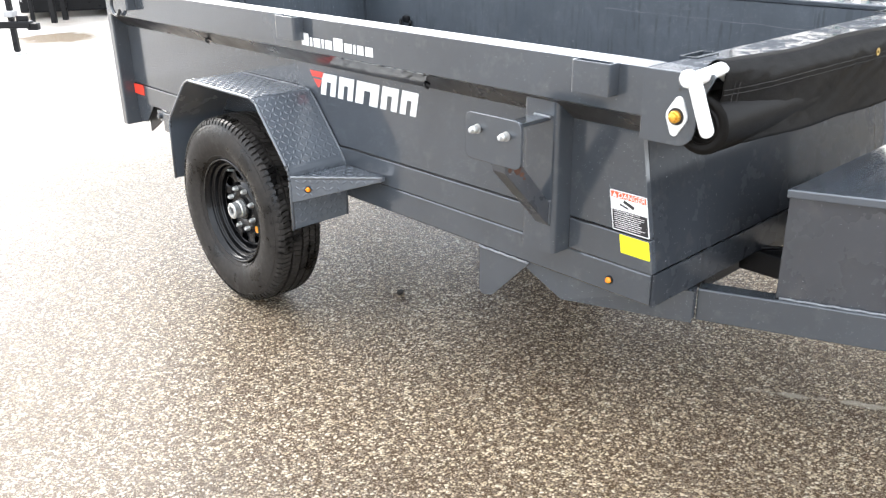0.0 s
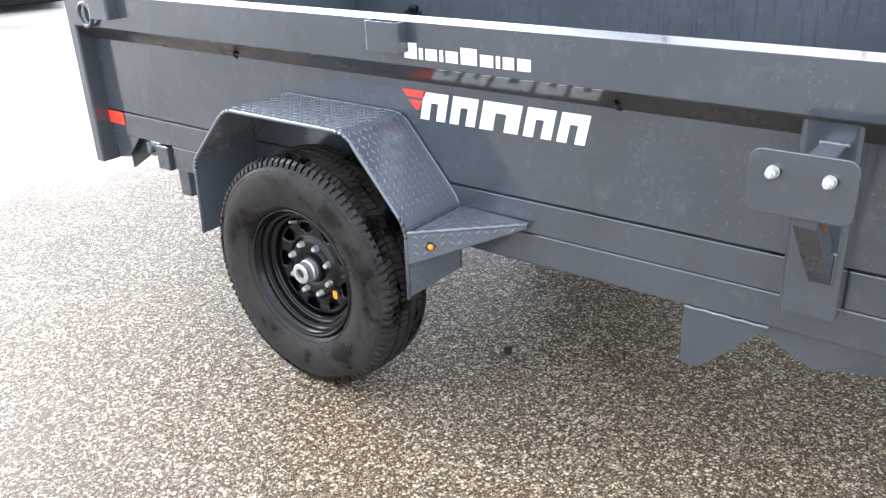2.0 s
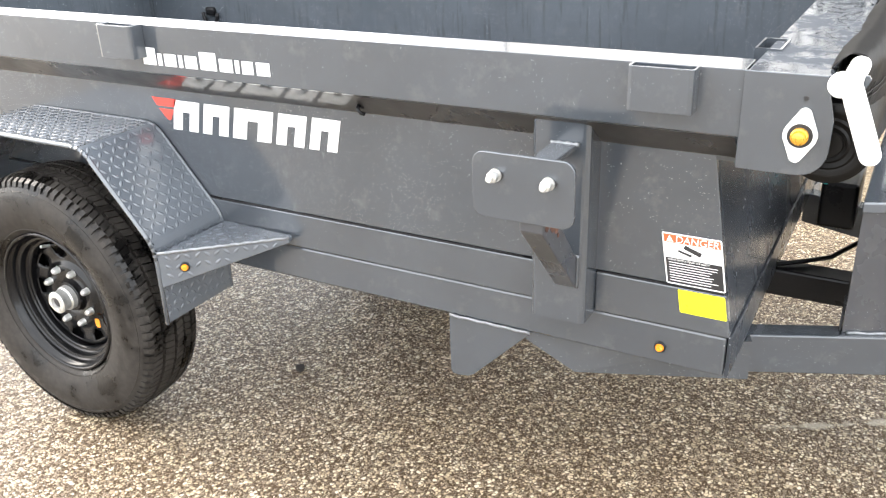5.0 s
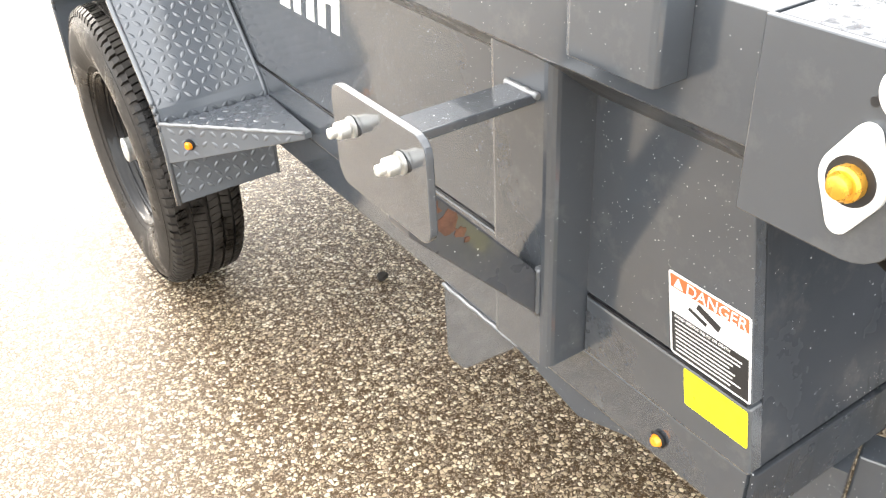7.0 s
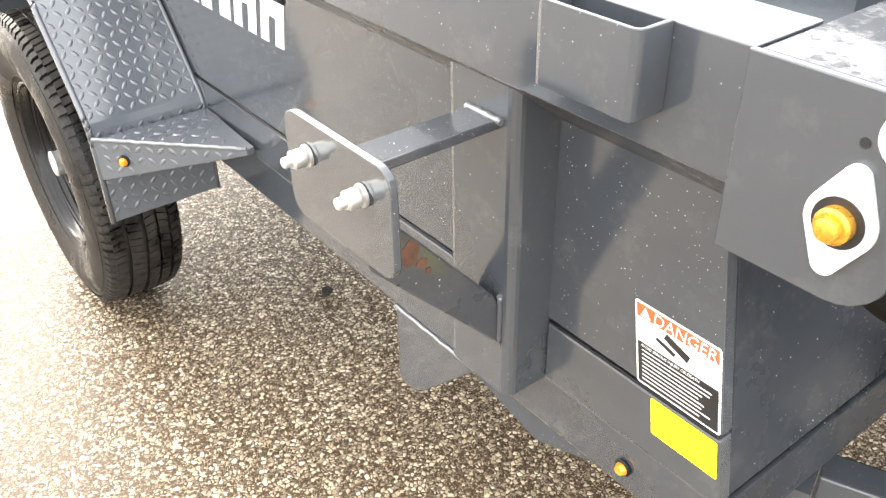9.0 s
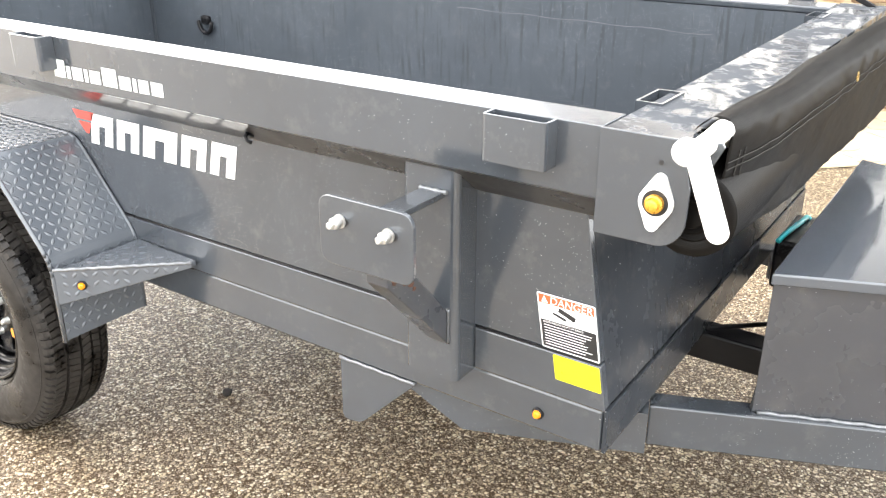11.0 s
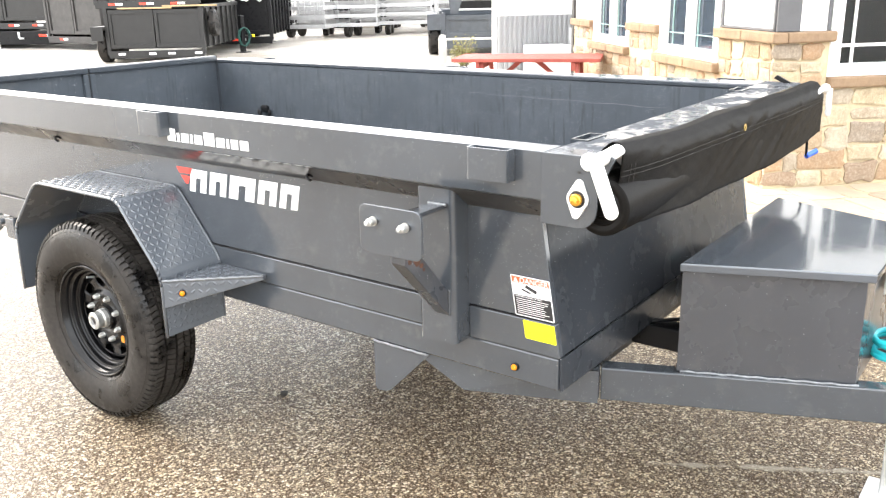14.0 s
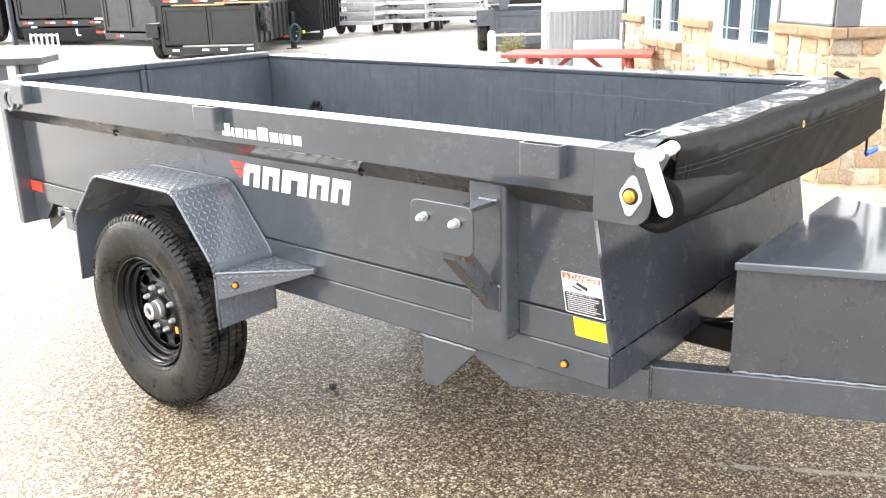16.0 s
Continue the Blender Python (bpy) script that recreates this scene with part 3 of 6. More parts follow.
def wheel_stud(y, z):
    stud = part("wheel_stud", add_rod(grown(), (-0.259, y, z), (-0.292, y, z), 0.0062, 14), "steel", carrier, "galvanised stud with nut and washer")
    part("nut", add_round(grown(), [(0, 0.009), (0.002, 0.0108), (0.014, 0.0108), (0.016, 0.009)], ((-0.2665, y, z), (-1, 0, 0)), 6), "steel", stud)
    part("washer", add_round(grown(), [(0, 0.0125), (0.003, 0.0125)], ((-0.262, y, z), (-1, 0, 0)), 24), "steel", stud)
    part("slot", add_poly(grown(), rounded(y - 0.017, y + 0.004, z - 0.007, z + 0.007, 0.0065), "x", -0.2618, -0.2612), "ink", stud)


wheel_stud(0.394, 0.951)
wheel_stud(0.291, 0.949)


# stake pockets
def pocket(x_wall, side, y0, y1, name="stake_pocket"):
    """U-shaped socket of folded plate on the rail, open at the top."""
    d, t = 0.042, 0.004
    x1, xi = x_wall + side * d, x_wall + side * (d - t)
    u = [(x_wall, y0), (x1 - side * 0.008, y0), (x1 - side * 0.002, y0 + 0.002), (x1, y0 + 0.008), (x1, y1 - 0.008), (x1 - side * 0.002, y1 - 0.002), (x1 - side * 0.008, y1), (x_wall, y1), (x_wall, y1 - t), (xi - side * 0.003, y1 - t), (xi, y1 - t - 0.003), (xi, y0 + t + 0.003), (xi - side * 0.003, y0 + t), (x_wall, y0 + t)]
    bm = add_poly(grown(), u, "z", 1.056, 1.136, 0.0012)
    return part(name, bm, "paint", trailer, "folded plate stake pocket")


for y0 in (0.086, 1.427, 2.77):
    pocket(-OUT, -1, y0, y0 + 0.117)
    pocket(W + OUT, 1, y0, y0 + 0.117)
for x0 in (0.085, W - 0.275):
    xa, xb, ya, yb, t = x0, x0 + 0.105, -0.018, 0.03, 0.004
    m, slit = (xa + xb) / 2, 0.0002
    ring_path = [(m, yb), (xa, yb), (xa, ya), (xb, ya), (xb, yb), (m + slit, yb), (m + slit, yb - t), (xb - t, yb - t), (xb - t, ya + t), (xa + t, ya + t), (xa + t, yb - t), (m, yb - t)]
    bm = add_poly(grown(), ring_path, "z", 1.09, RAIL_TOP + 0.004)
    part("stake_pocket", bm, "paint", trailer, "folded plate stake pocket")

# tarp hooks under the rail
for y in (0.835, 2.2):
    hook = [(-0.03, y, 0.974), (-0.046, y, 0.982), (-0.056, y - 0.004, 0.978), (-0.058, y - 0.012, 0.970), (-0.052, y - 0.02, 0.966)]
    part("tarp_hook", add_sweep(grown(), hook, 0.0044, 8), "black", trailer, "small black bent tarp hook")

# rear corner posts, reflector, gate
for x0, x1 in ((-0.068, 0.03), (W - 0.03, W + 0.068)):
    part("corner_post", add_box(grown(), x0, x1, REAR, REAR + 0.05, 0.462, RAIL_TOP - 0.005, 0.007), "paint", trailer, "grey steel rear corner post")
reflector = part("reflector", add_box(grown(), -0.0075, -0.0032, REAR - 0.104, REAR - 0.003, 0.617, 0.668, 0.001), "reflector", trailer, "red side reflector")
part("post_gusset", add_poly(grown(), [(REAR, LINE_B), (REAR, 0.467), (REAR - 0.079, 0.479), (REAR - 0.174, LINE_B)], "x", 0.002, 0.012, 0.0015), "paint", trailer)
ring = [(-0.10, 2.955 + 0.042 * math.sin(radians(a)), 1.062 + 0.042 * math.cos(radians(a))) for a in range(0, 360, 20)]
part("latch_ring", add_sweep(grown(), ring, 0.008, 8, True), "paint", trailer, "steel latch ring")
part("hinge_box", add_box(grown(), -0.012, 0.05, 2.725, 2.802, 0.47, 0.566, 0.006), "paint", trailer, "hinge bracket under the bed")
part("hinge_pin", add_rod(grown(), (-0.02, 2.835, 0.54), (0.12, 2.835, 0.54), 0.014, 14), "paint", trailer)
part("hinge_lug", add_poly(grown(), [(2.803, 0.566), (2.803, 0.52), (2.835, 0.515), (2.862, 0.53), (2.867, 0.566)], "x", -0.008, 0.004, 0.002), "paint", trailer)
part("hinge_flap", add_poly(grown(), [(3.045, 0.42), (3.05, 0.562), (2.93, 0.562), (2.856, 0.527)], "x", 0.03, 0.04, 0.001), "ink", trailer)
part("spring_hanger", add_box(grown(), 0.02, 0.06, 2.663, 2.725, 0.367, 0.476, 0.004), "paint", trailer)
for k, (x0, x1) in enumerate(((0.0305, MID - 0.089), (MID - 0.081, W - 0.0305))):
    gate = part("gate_door", add_box(grown(), x0, x1, REAR + 0.02, REAR + 0.026, 0.67, 1.12, 0.001), "inner", trailer, "grey steel barn door of the tailgate")
    part("gate_frame", add_box(grown(), x0, x1, REAR, REAR + 0.05, 1.121, 1.152, 0.006), "paint", gate)
    part("gate_frame", add_box(grown(), x0, x1, REAR, REAR + 0.05, 0.62, 0.668, 0.006), "paint", gate)
    xa = x1 - 0.03 if k == 0 else x0
    part("gate_frame", add_box(grown(), xa, xa + 0.03, REAR + 0.004, REAR + 0.05, 0.67, 1.12, 0.006), "inner", gate)
# lips and ties inside
tie = part("tie_ring_base", add_box(grown(), W - 0.05, W - 0.02, 2.69, 2.745, 0.85, 0.89, 0.012), "black", trailer, "black bolted tie ring")
part("tie_ring", add_sweep(grown(), [(W - 0.045, 2.715 + 0.045 * math.cos(radians(a)), 0.865 + 0.055 * math.sin(radians(a))) for a in range(180, 361, 20)], 0.009, 8), "black", tie)

# fender of tread plate
FX = -0.25
flat_arch = [(2.235, 0.41), (2.225, 0.665), (2.034, 0.858), (1.532, 0.857), (1.334, 0.622), (1.338, 0.41)]


def eased(line, r, n=4):
    """The line with its inner corners bent to a radius."""
    out = [line[0]]
    for p0, p1, p2 in zip(line, line[1:], line[2:]):
        p0, p1, p2 = Vector(p0), Vector(p1), Vector(p2)
        d0, d2 = (p0 - p1).normalized(), (p2 - p1).normalized()
        for k in range(n + 1):
            f = k / n
            out.append(tuple((p1 + d0 * r) * (1 - f) ** 2 + p1 * 2 * f * (1 - f) + (p1 + d2 * r) * f ** 2))
    return out + [line[-1]]


arch = eased(flat_arch, 0.035)


def shell(outline, t):
    """Closed outline of a sheet of thickness t that follows an open line."""
    pts = [Vector(p) for p in outline]
    inner = []
    for i, p in enumerate(pts):
        d0 = (p - pts[i - 1]).normalized() if i else (pts[1] - p).normalized()
        d1 = (pts[i + 1] - p).normalized() if i < len(pts) - 1 else d0
        n0, n1 = Vector((-d0.y, d0.x)), Vector((-d1.y, d1.x))
        b = (n0 + n1).normalized()
        inner.append(p + b * (t / max(0.3, b.dot(n0))))
    return [tuple(p) for p in pts] + [tuple(p) for p in reversed(inner)]


def treads(bm, origin, across, along, normal, nu, nv, pitch):
    """Raised lozenges of tread plate, turned by turns."""
    for i in range(nu):
        for j in range(nv):
            c = origin + across * (pitch * (i + 0.5)) + along * (pitch * (j + 0.5))
            turn = 1 if (i + j) % 2 else -1
            d = (across + along * turn).normalized()
            e = d.cross(normal).normalized()
            ring_pts = [c + d * 0.0115 + normal * 0.0004, c + d * 0.004 + e * 0.0042, c - d * 0.004 + e * 0.0042, c - d * 0.0115 + normal * 0.0004, c - d * 0.004 - e * 0.0042, c + d * 0.004 - e * 0.0042]
            vs = [bm.verts.new(p) for p in ring_pts]
            t0, t1 = bm.verts.new(c + d * 0.006 + normal * 0.0026), bm.verts.new(c - d * 0.006 + normal * 0.0026)
            for q in ((vs[0], vs[1], t0), (vs[1], vs[2], t1, t0), (vs[2], vs[3], t1), (vs[3], vs[4], t1), (vs[4], vs[5], t0, t1), (vs[5], vs[0], t0)):
                bm.faces.new(q).smooth = True


def fender(far):
    fen = part("fender", add_poly(grown(), shell(arch, 0.005), "x", FX, -0.002, 0.0012), "tread", trailer, "grey tread plate wheel fender")
    lip = grown()
    add_sweep(lip, [(FX + 0.001 + 0.0006 * math.sin(i * 2.2), y, z) for i, (y, z) in enumerate(eased(arch, 0.012, 2))], 0.0062, 8)
    part("rolled_edge", lip, "tread", fen)
    tr = grown()
    for (y0, z0), (y1, z1) in zip(flat_arch[2:], flat_arch[3:]):
        a, b = Vector((0, y0, z0)), Vector((0, y1, z1))
        along = (b - a).normalized()
        normal = Vector((1, 0, 0)).cross(along)
        if normal.z < -0.1 or (abs(normal.z) <= 0.1 and normal.y > 0):
            normal = -normal
        treads(tr, Vector((FX + 0.004, y0, z0)), Vector((1, 0, 0)), along, normal, 11, int((b - a).length / 0.022), 0.022)
    step_top = [(FX, 1.331), (-0.03, 1.092), (-0.012, 1.095), (-0.003, 1.329)]
    bm = add_poly(grown(), step_top, "z", 0.515, 0.609, 0.0025)
    for v in bm.verts:
        if v.co.z < 0.56:
            v.co.z += 0.080 * (1.331 - v.co.y) / 0.239
    step = part("step", bm, "tread", fen)
    a, b = Vector((FX, 1.331, 0.515)), Vector((-0.03, 1.092, 0.515))
    along = (b - a).normalized()
    face = Vector((along.y, -along.x, 0))
    treads(tr, a + along * 0.012 + Vector((0, 0, 0.066)), Vector((0, 0, 1)), along, face, 1, 12, 0.024)
    treads(tr, a + along * 0.012 + Vector((0, 0, 0.042)), Vector((0, 0, 1)), along, face, 1, 7, 0.024)
    treads(tr, a + along * 0.012 + Vector((0, 0, 0.018)), Vector((0, 0, 1)), along, face, 1, 3, 0.024)
    for i in range(6):
        y = 1.315 - 0.03 * i
        x_lo = FX + 0.03 + (1.331 - y) * 0.95
        treads(tr, Vector((x_lo, y, 0.609)), Vector((1, 0, 0)), Vector((0, -1, 0)), Vector((0, 0, 1)), max(0, int((-0.02 - x_lo) / 0.026)), 1, 0.026)
    edge = [a + Vector((0, 0, 0.0945)), b + Vector((0, 0, 0.0945))]
    part("weld_bead", add_sweep(grown(), [edge[0].lerp(edge[1], k / 24) + Vector((0, 0, 0.001 * math.sin(k * 2.4))) for k in range(25)], 0.0042, 6), "weld", fen)
    pt = part("tread_pattern", tr, "tread", fen)
    pt["kind"] = "stuff"
    part("weld_bead", add_sweep(grown(), [(-0.006, y, z) for y, z in arch[6:]], 0.0045, 6), "tread", fen)
    mid = a + along * 0.062 + face * 0.002 + Vector((0, 0, 0.052))
    marker(mid, face, fen)
    return fen


def marker(at, facing, parent):
    lamp = part("marker_light", add_round(grown(), [(0, 0.0125), (0.004, 0.0125), (0.006, 0.010)], (at, facing), 20), "black", parent, "small round amber marker light")
    part("lens", add_round(grown(), [(0.004, 0.0095), (0.008, 0.009), (0.0125, 0.006), (0.014, 0.0)], (at, facing), 20), "amber", lamp)
    return lamp


near_fender = fender(False)
marker(Vector((0.004, 0.139, 0.517)), Vector((-1, 0, 0)), trailer)
copy_thing(near_fender, Matrix.Translation((W, 0, 0)) @ Matrix.Diagonal((-1, 1, 1, 1)))


# wheel
def wheel():
    """Steel spoke wheel; local x points outward, the hub at the origin."""
    w = part("wheel", add_round(grown(), [(-0.014, 0.05), (0.039, 0.048), (0.05, 0.044), (0.052, 0.0)], ((0, 0, 0), (1, 0, 0)), 40), "rim", trailer, "black steel trailer wheel")
    half = [(x, r if r < 0.25 else 0.25 + (r - 0.25) * 0.92) for x, r in ((0.085, 0.208), (0.097, 0.214), (0.110, 0.232), (0.121, 0.268), (0.1235, 0.298), (0.119, 0.330), (0.110, 0.354), (0.101, 0.366), (0.090, 0.3705), (0.06, 0.3725), (0.0, 0.374))]
    outline = [(x, r) for x, r in half] + [(-0.68 * x, r) for x, r in reversed(half[:-1])]
    part("tyre", add_round(grown(), outline + [(-0.054, 0.203), (0.08, 0.203)], ((0, 0, 0), (1, 0, 0)), 96, True), "rubber", w, "worn-in black trailer tyre")
    # tread blocks: ribs cut by slanted sipes, with shoulder lugs
    bm = grown()
    n = 112
    rows = ((-0.092, -0.066, 0.375, 0.3785), (-0.055, -0.024, 0.3792, 0.3805), (-0.014, 0.014, 0.381, 0.381), (0.024, 0.055, 0.3805, 0.3792), (0.066, 0.092, 0.3785, 0.375))
    for row, (xa, xb, ra, rb) in enumerate(rows):
        for k in range(n):
            t0 = 2 * math.pi * (k + 0.37 * row) / n
            t1 = t0 + 2 * math.pi / n * (0.74 if row in (0, 4) else 0.84)
            skew = 0.018 if row % 2 else -0.018
            vs = []
            for x, r, sk in ((xa, ra, 0), (xb, rb, skew)):
                for t in (t0, t1):
                    for h in (-0.012, 0.0066):
                        vs.append(bm.verts.new((x, (r + h) * math.cos(t + sk), (r + h) * math.sin(t + sk))))
            for q in ((1, 3, 7, 5), (0, 1, 5, 4), (2, 6, 7, 3), (0, 2, 3, 1), (4, 5, 7, 6)):
                bm.faces.new([vs[i] for i in q])
    for sx in (-1, 1):
        for k in range(92):
            t0 = 2 * math.pi * (k + 0.2) / 92
            t1 = t0 + 2 * math.pi / 92 * 0.62
            vs = []
            for x, r in ((0.088, 0.366), (0.0925, 0.3815), (0.097, 0.358), (0.1055, 0.3725), (0.104, 0.350), (0.1105, 0.3585)):
                vs.append([bm.verts.new((sx * x, r * math.cos(t), r * math.sin(t))) for t in (t0, t1)])
            for a, b in ((1, 3), (3, 5)):
                bm.faces.new((vs[a][0], vs[a][1], vs[b][1], vs[b][0]))
            for e in (0, 1):
                bm.faces.new((vs[0][e], vs[1][e], vs[3][e], vs[2][e]))
                bm.faces.new((vs[2][e], vs[3][e], vs[5][e], vs[4][e]))
    bmesh.ops.recalc_face_normals(bm, faces=bm.faces[:])
    for v in bm.verts:
        if v.co.x < 0:
            v.co.x *= 0.68
        r = math.hypot(v.co.y, v.co.z)
        v.co.yz = v.co.yz * ((0.25 + (r - 0.25) * 0.92) / r)
    tp = part("tread", bm, "rubber", w, "block tread")
    rings = grown()
    for r, x in ((0.337, 0.1135), (0.226, 0.1065)):
        add_sweep(rings, [(x, r * math.cos(2 * math.pi * k / 64), r * math.sin(2 * math.pi * k / 64)) for k in range(64)], 0.0016, 6, True)
    part("sidewall_ring", rings, "rubber", w)
    # rim barrel with a rolled lip, and a dished disc with openings
    lip = [(0.088, 0.197), (0.093, 0.201), (0.098, 0.2025), (0.1005, 0.2055), (0.1005, 0.209), (0.098, 0.212), (0.090, 0.211), (0.080, 0.2035), (0.02, 0.198), (-0.09, 0.198), (-0.09, 0.165), (0.028, 0.1655), (0.0435, 0.166), (0.047, 0.1685), (0.0485, 0.175), (0.052, 0.1785), (0.064, 0.180), (0.068, 0.182), (0.070, 0.189), (0.074, 0.1925), (0.084, 0.194)]
    rim = part("rim", add_round(grown(), lip, ((0, 0, 0), (1, 0, 0)), 72, True), "rim", w, "glossy black steel rim")
    disc = grown()
    slots = 9
    segs = slots * 8

    def ringv(x, r):
        return [disc.verts.new((x, r * math.cos(2 * math.pi * k / segs), r * math.sin(2 * math.pi * k / segs))) for k in range(segs)]
    rs = [(0.044, 0.030), (0.044, 0.088), (0.041, 0.094), (0.034, 0.101), (0.032, 0.108), (0.032, 0.115), (0.033, 0.125), (0.035, 0.136), (0.037, 0.149), (0.034, 0.157), (0.028, 0.1645)]
    loops = [ringv(x, r) for x, r in rs]
    for li in range(len(loops) - 1):
        gone = {5: (3, 4), 6: (2, 3, 4, 5), 7: (2, 3, 4, 5)}.get(li, ())
        for k in range(segs):
            if k % 8 in gone:
                continue
            j = (k + 1) % segs
            disc.faces.new((loops[li][k], loops[li][j], loops[li + 1][j], loops[li + 1][k])).smooth = True
    bmesh.ops.recalc_face_normals(disc, faces=disc.faces[:])
    bmesh.ops.solidify(disc, geom=disc.faces[:], thickness=0.004)
    part("disc", disc, "rim", w)
    part("drum", add_round(grown(), [(-0.06, 0.0), (-0.06, 0.148), (-0.02, 0.148), (-0.015, 0.12), (-0.015, 0.0)], ((0, 0, 0), (1, 0, 0)), 40), "black", w)
    cap = part("hub_cap", add_round(grown(), [(0.051, 0.036), (0.066, 0.035), (0.070, 0.0315), (0.086, 0.0305), (0.090, 0.0325), (0.094, 0.0325), (0.097, 0.029), (0.0975, 0.018), (0.089, 0.0165), (0.089, 0.0)], ((0, 0, 0), (1, 0, 0)), 32), "steel", w, "zinc-plated steel hub cap with a black plug")
    part("hub_plug", add_round(grown(), [(0.088, 0.0160), (0.091, 0.014), (0.093, 0.008), (0.093, 0.0)], ((0, 0, 0), (1, 0, 0)), 20), "ink", w)
    for k in range(8):
        t = 2 * math.pi * (k + 0.5) / 8
        c = (0.044, 0.0825 * math.cos(t), 0.0825 * math.sin(t))
        part("lug_nut", add_round(grown(), [(0, 0.0115), (0.003, 0.010), (0.014, 0.010), (0.020, 0.0065), (0.020, 0.0)], (c, (1, 0, 0)), 6), "steel", w, "bright lug nut")
    t = radians(112)
    part("valve", add_rod(grown(), (0.030, 0.152 * math.cos(t), 0.152 * math.sin(t)), (0.062, 0.160 * math.cos(t), 0.160 * math.sin(t)), 0.0045, 10), "steel", w)
    t = radians(-35)
    part("tag", add_poly(grown(), rounded(-0.009, 0.009, -0.014, 0.014, 0.006), "x", 0.0, 0.002), "amber", w, "small orange tag").matrix_basis = pose(0.046, 0.115 * math.cos(t) * 1.0, 0.115 * math.sin(t), 0, 0, 0)
    return w


near_wheel = wheel()
near_wheel.matrix_basis = pose(-0.155, 1.775, 0.373, 0, 0, 180)
copy_thing(near_wheel, pose(W + 0.155, 1.775, 0.373, 0, 0, 0))

# tongue
def beam(a, b, z0, z1, width, bevel=0.004):
    a, b = Vector(a), Vector(b)
    d = (b - a).normalized()
    n = Vector((-d.y, d.x)) * width
    return add_poly(grown(), [tuple(a), tuple(b), tuple(b + n), tuple(a + n)], "z", z0, z1, bevel)


TONGUE = [(0.237, -0.004), (0.237 + 0.315 * 1.68, -0.004 - 0.742 * 1.68)]
for flip in (False, True):
    pts = [(W - x if flip else x, y) for x, y in TONGUE]
    part("tongue_beam", beam(pts[0], pts[1], 0.36, 0.46, -0.055 if flip else 0.055), "paint", trailer, "grey steel channel drawbar")
    under = [(W - x if flip else x, y) for x, y in ((0.237, -0.002), (0.055, 0.50))]
    bm = beam(under[0], under[1], 0.372, 0.47, -0.05 if flip else 0.05, 0.0)
    for v in bm.verts:
        if v.co.y > 0.2 and v.co.z < 0.4:
            v.co.y -= 0.14
            v.co.x += (-0.04 if flip else 0.04)
    part("tongue_root", bm, "paint", trailer)
part("coupler", add_box(grown(), MID - 0.05, MID + 0.05, -1.62, -1.22, 0.37, 0.46, 0.015, 3), "black", trailer, "black ball coupler")
part("tongue_plate", add_box(grown(), 0.56, W - 0.56, -0.86, -0.69, 0.4601, 0.466, 0.002), "paint", trailer)

# tool box on the tongue
bx = [(0.335, -0.188), (0.514, -0.618), (W - 0.514, -0.618), (W - 0.335, -0.188)]
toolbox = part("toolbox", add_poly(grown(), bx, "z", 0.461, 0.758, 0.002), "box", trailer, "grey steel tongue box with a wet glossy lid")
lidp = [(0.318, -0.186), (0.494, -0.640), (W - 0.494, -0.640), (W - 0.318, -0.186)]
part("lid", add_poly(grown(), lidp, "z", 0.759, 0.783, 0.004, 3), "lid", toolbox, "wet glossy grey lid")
part("weld_bead", add_sweep(grown(), [(0.336 + 0.174 * k / 20, -0.198 - 0.43 * k / 20, 0.462 + 0.0015 * math.sin(2.3 * k)) for k in range(21)], 0.004, 6), "weld", toolbox)
latch = part("latch", add_box(grown(), MID - 0.05, MID + 0.05, -0.632, -0.626, 0.66, 0.74, 0.002), "galv", toolbox, "steel paddle latch")
part("paddle", add_box(grown(), MID - 0.03, MID + 0.03, -0.636, -0.632, 0.675, 0.725, 0.0015), "ink", latch)

# jack
JX, JY = MID, -0.708
jack = part("jack_tube", add_box(grown(), JX - 0.035, JX + 0.035, JY - 0.035, JY + 0.035, 0.36, 0.98, 0.006), "paint", trailer, "grey drop-leg tongue jack")
part("jack_leg", add_box(grown(), JX - 0.026, JX + 0.026, JY - 0.026, JY + 0.026, 0.03, 0.359, 0.004), "galv", jack, "galvanised inner leg with pin holes")
for z in (0.1, 0.17, 0.24, 0.31):
    part("pin_hole", add_rod(grown(), (JX - 0.0275, JY, z), (JX - 0.0255, JY, z), 0.007, 12), "ink", jack)
part("jack_foot", add_box(grown(), JX - 0.07, JX + 0.07, JY - 0.07, JY + 0.07, 0.0, 0.03, 0.006), "zinc", jack, "white zinc foot plate")
cable = grown()
path = []
for k in range(120):
    a = 2 * math.pi * k / 30
    path.append((JX - 0.03 + (0.075 + 0.006 * math.sin(k * 0.7)) * math.cos(a), JY + 0.02 + 0.072 * math.sin(a), 0.478 + 0.018 * k / 30 + 0.006 * math.sin(a * 0.5)))
add_sweep(cable, path, 0.0085, 10)
tagged(part("coiled_cable", cable, "cyan"), "coil of cyan electric cable round the jack", "cable")

# tarp housing on the front
SHELF_F = -0.125


def housing(x0, x1):
    arc = [(-0.088 + 0.047 * math.cos(radians(a)), 1.010 + 0.047 * math.sin(radians(a))) for a in range(270, 176, -15)]
    arc = [(-0.088 - (p[0] + 0.088) * -1, p[1]) for p in arc]
    outline = [(0.012, RAIL_TOP + 0.001), (0.012, 0.963)] + arc + [(-0.136, 1.06), (-0.118, RAIL_TOP + 0.001)]
    return add_poly(grown(), outline, "x", x0, x1, 0.0015)


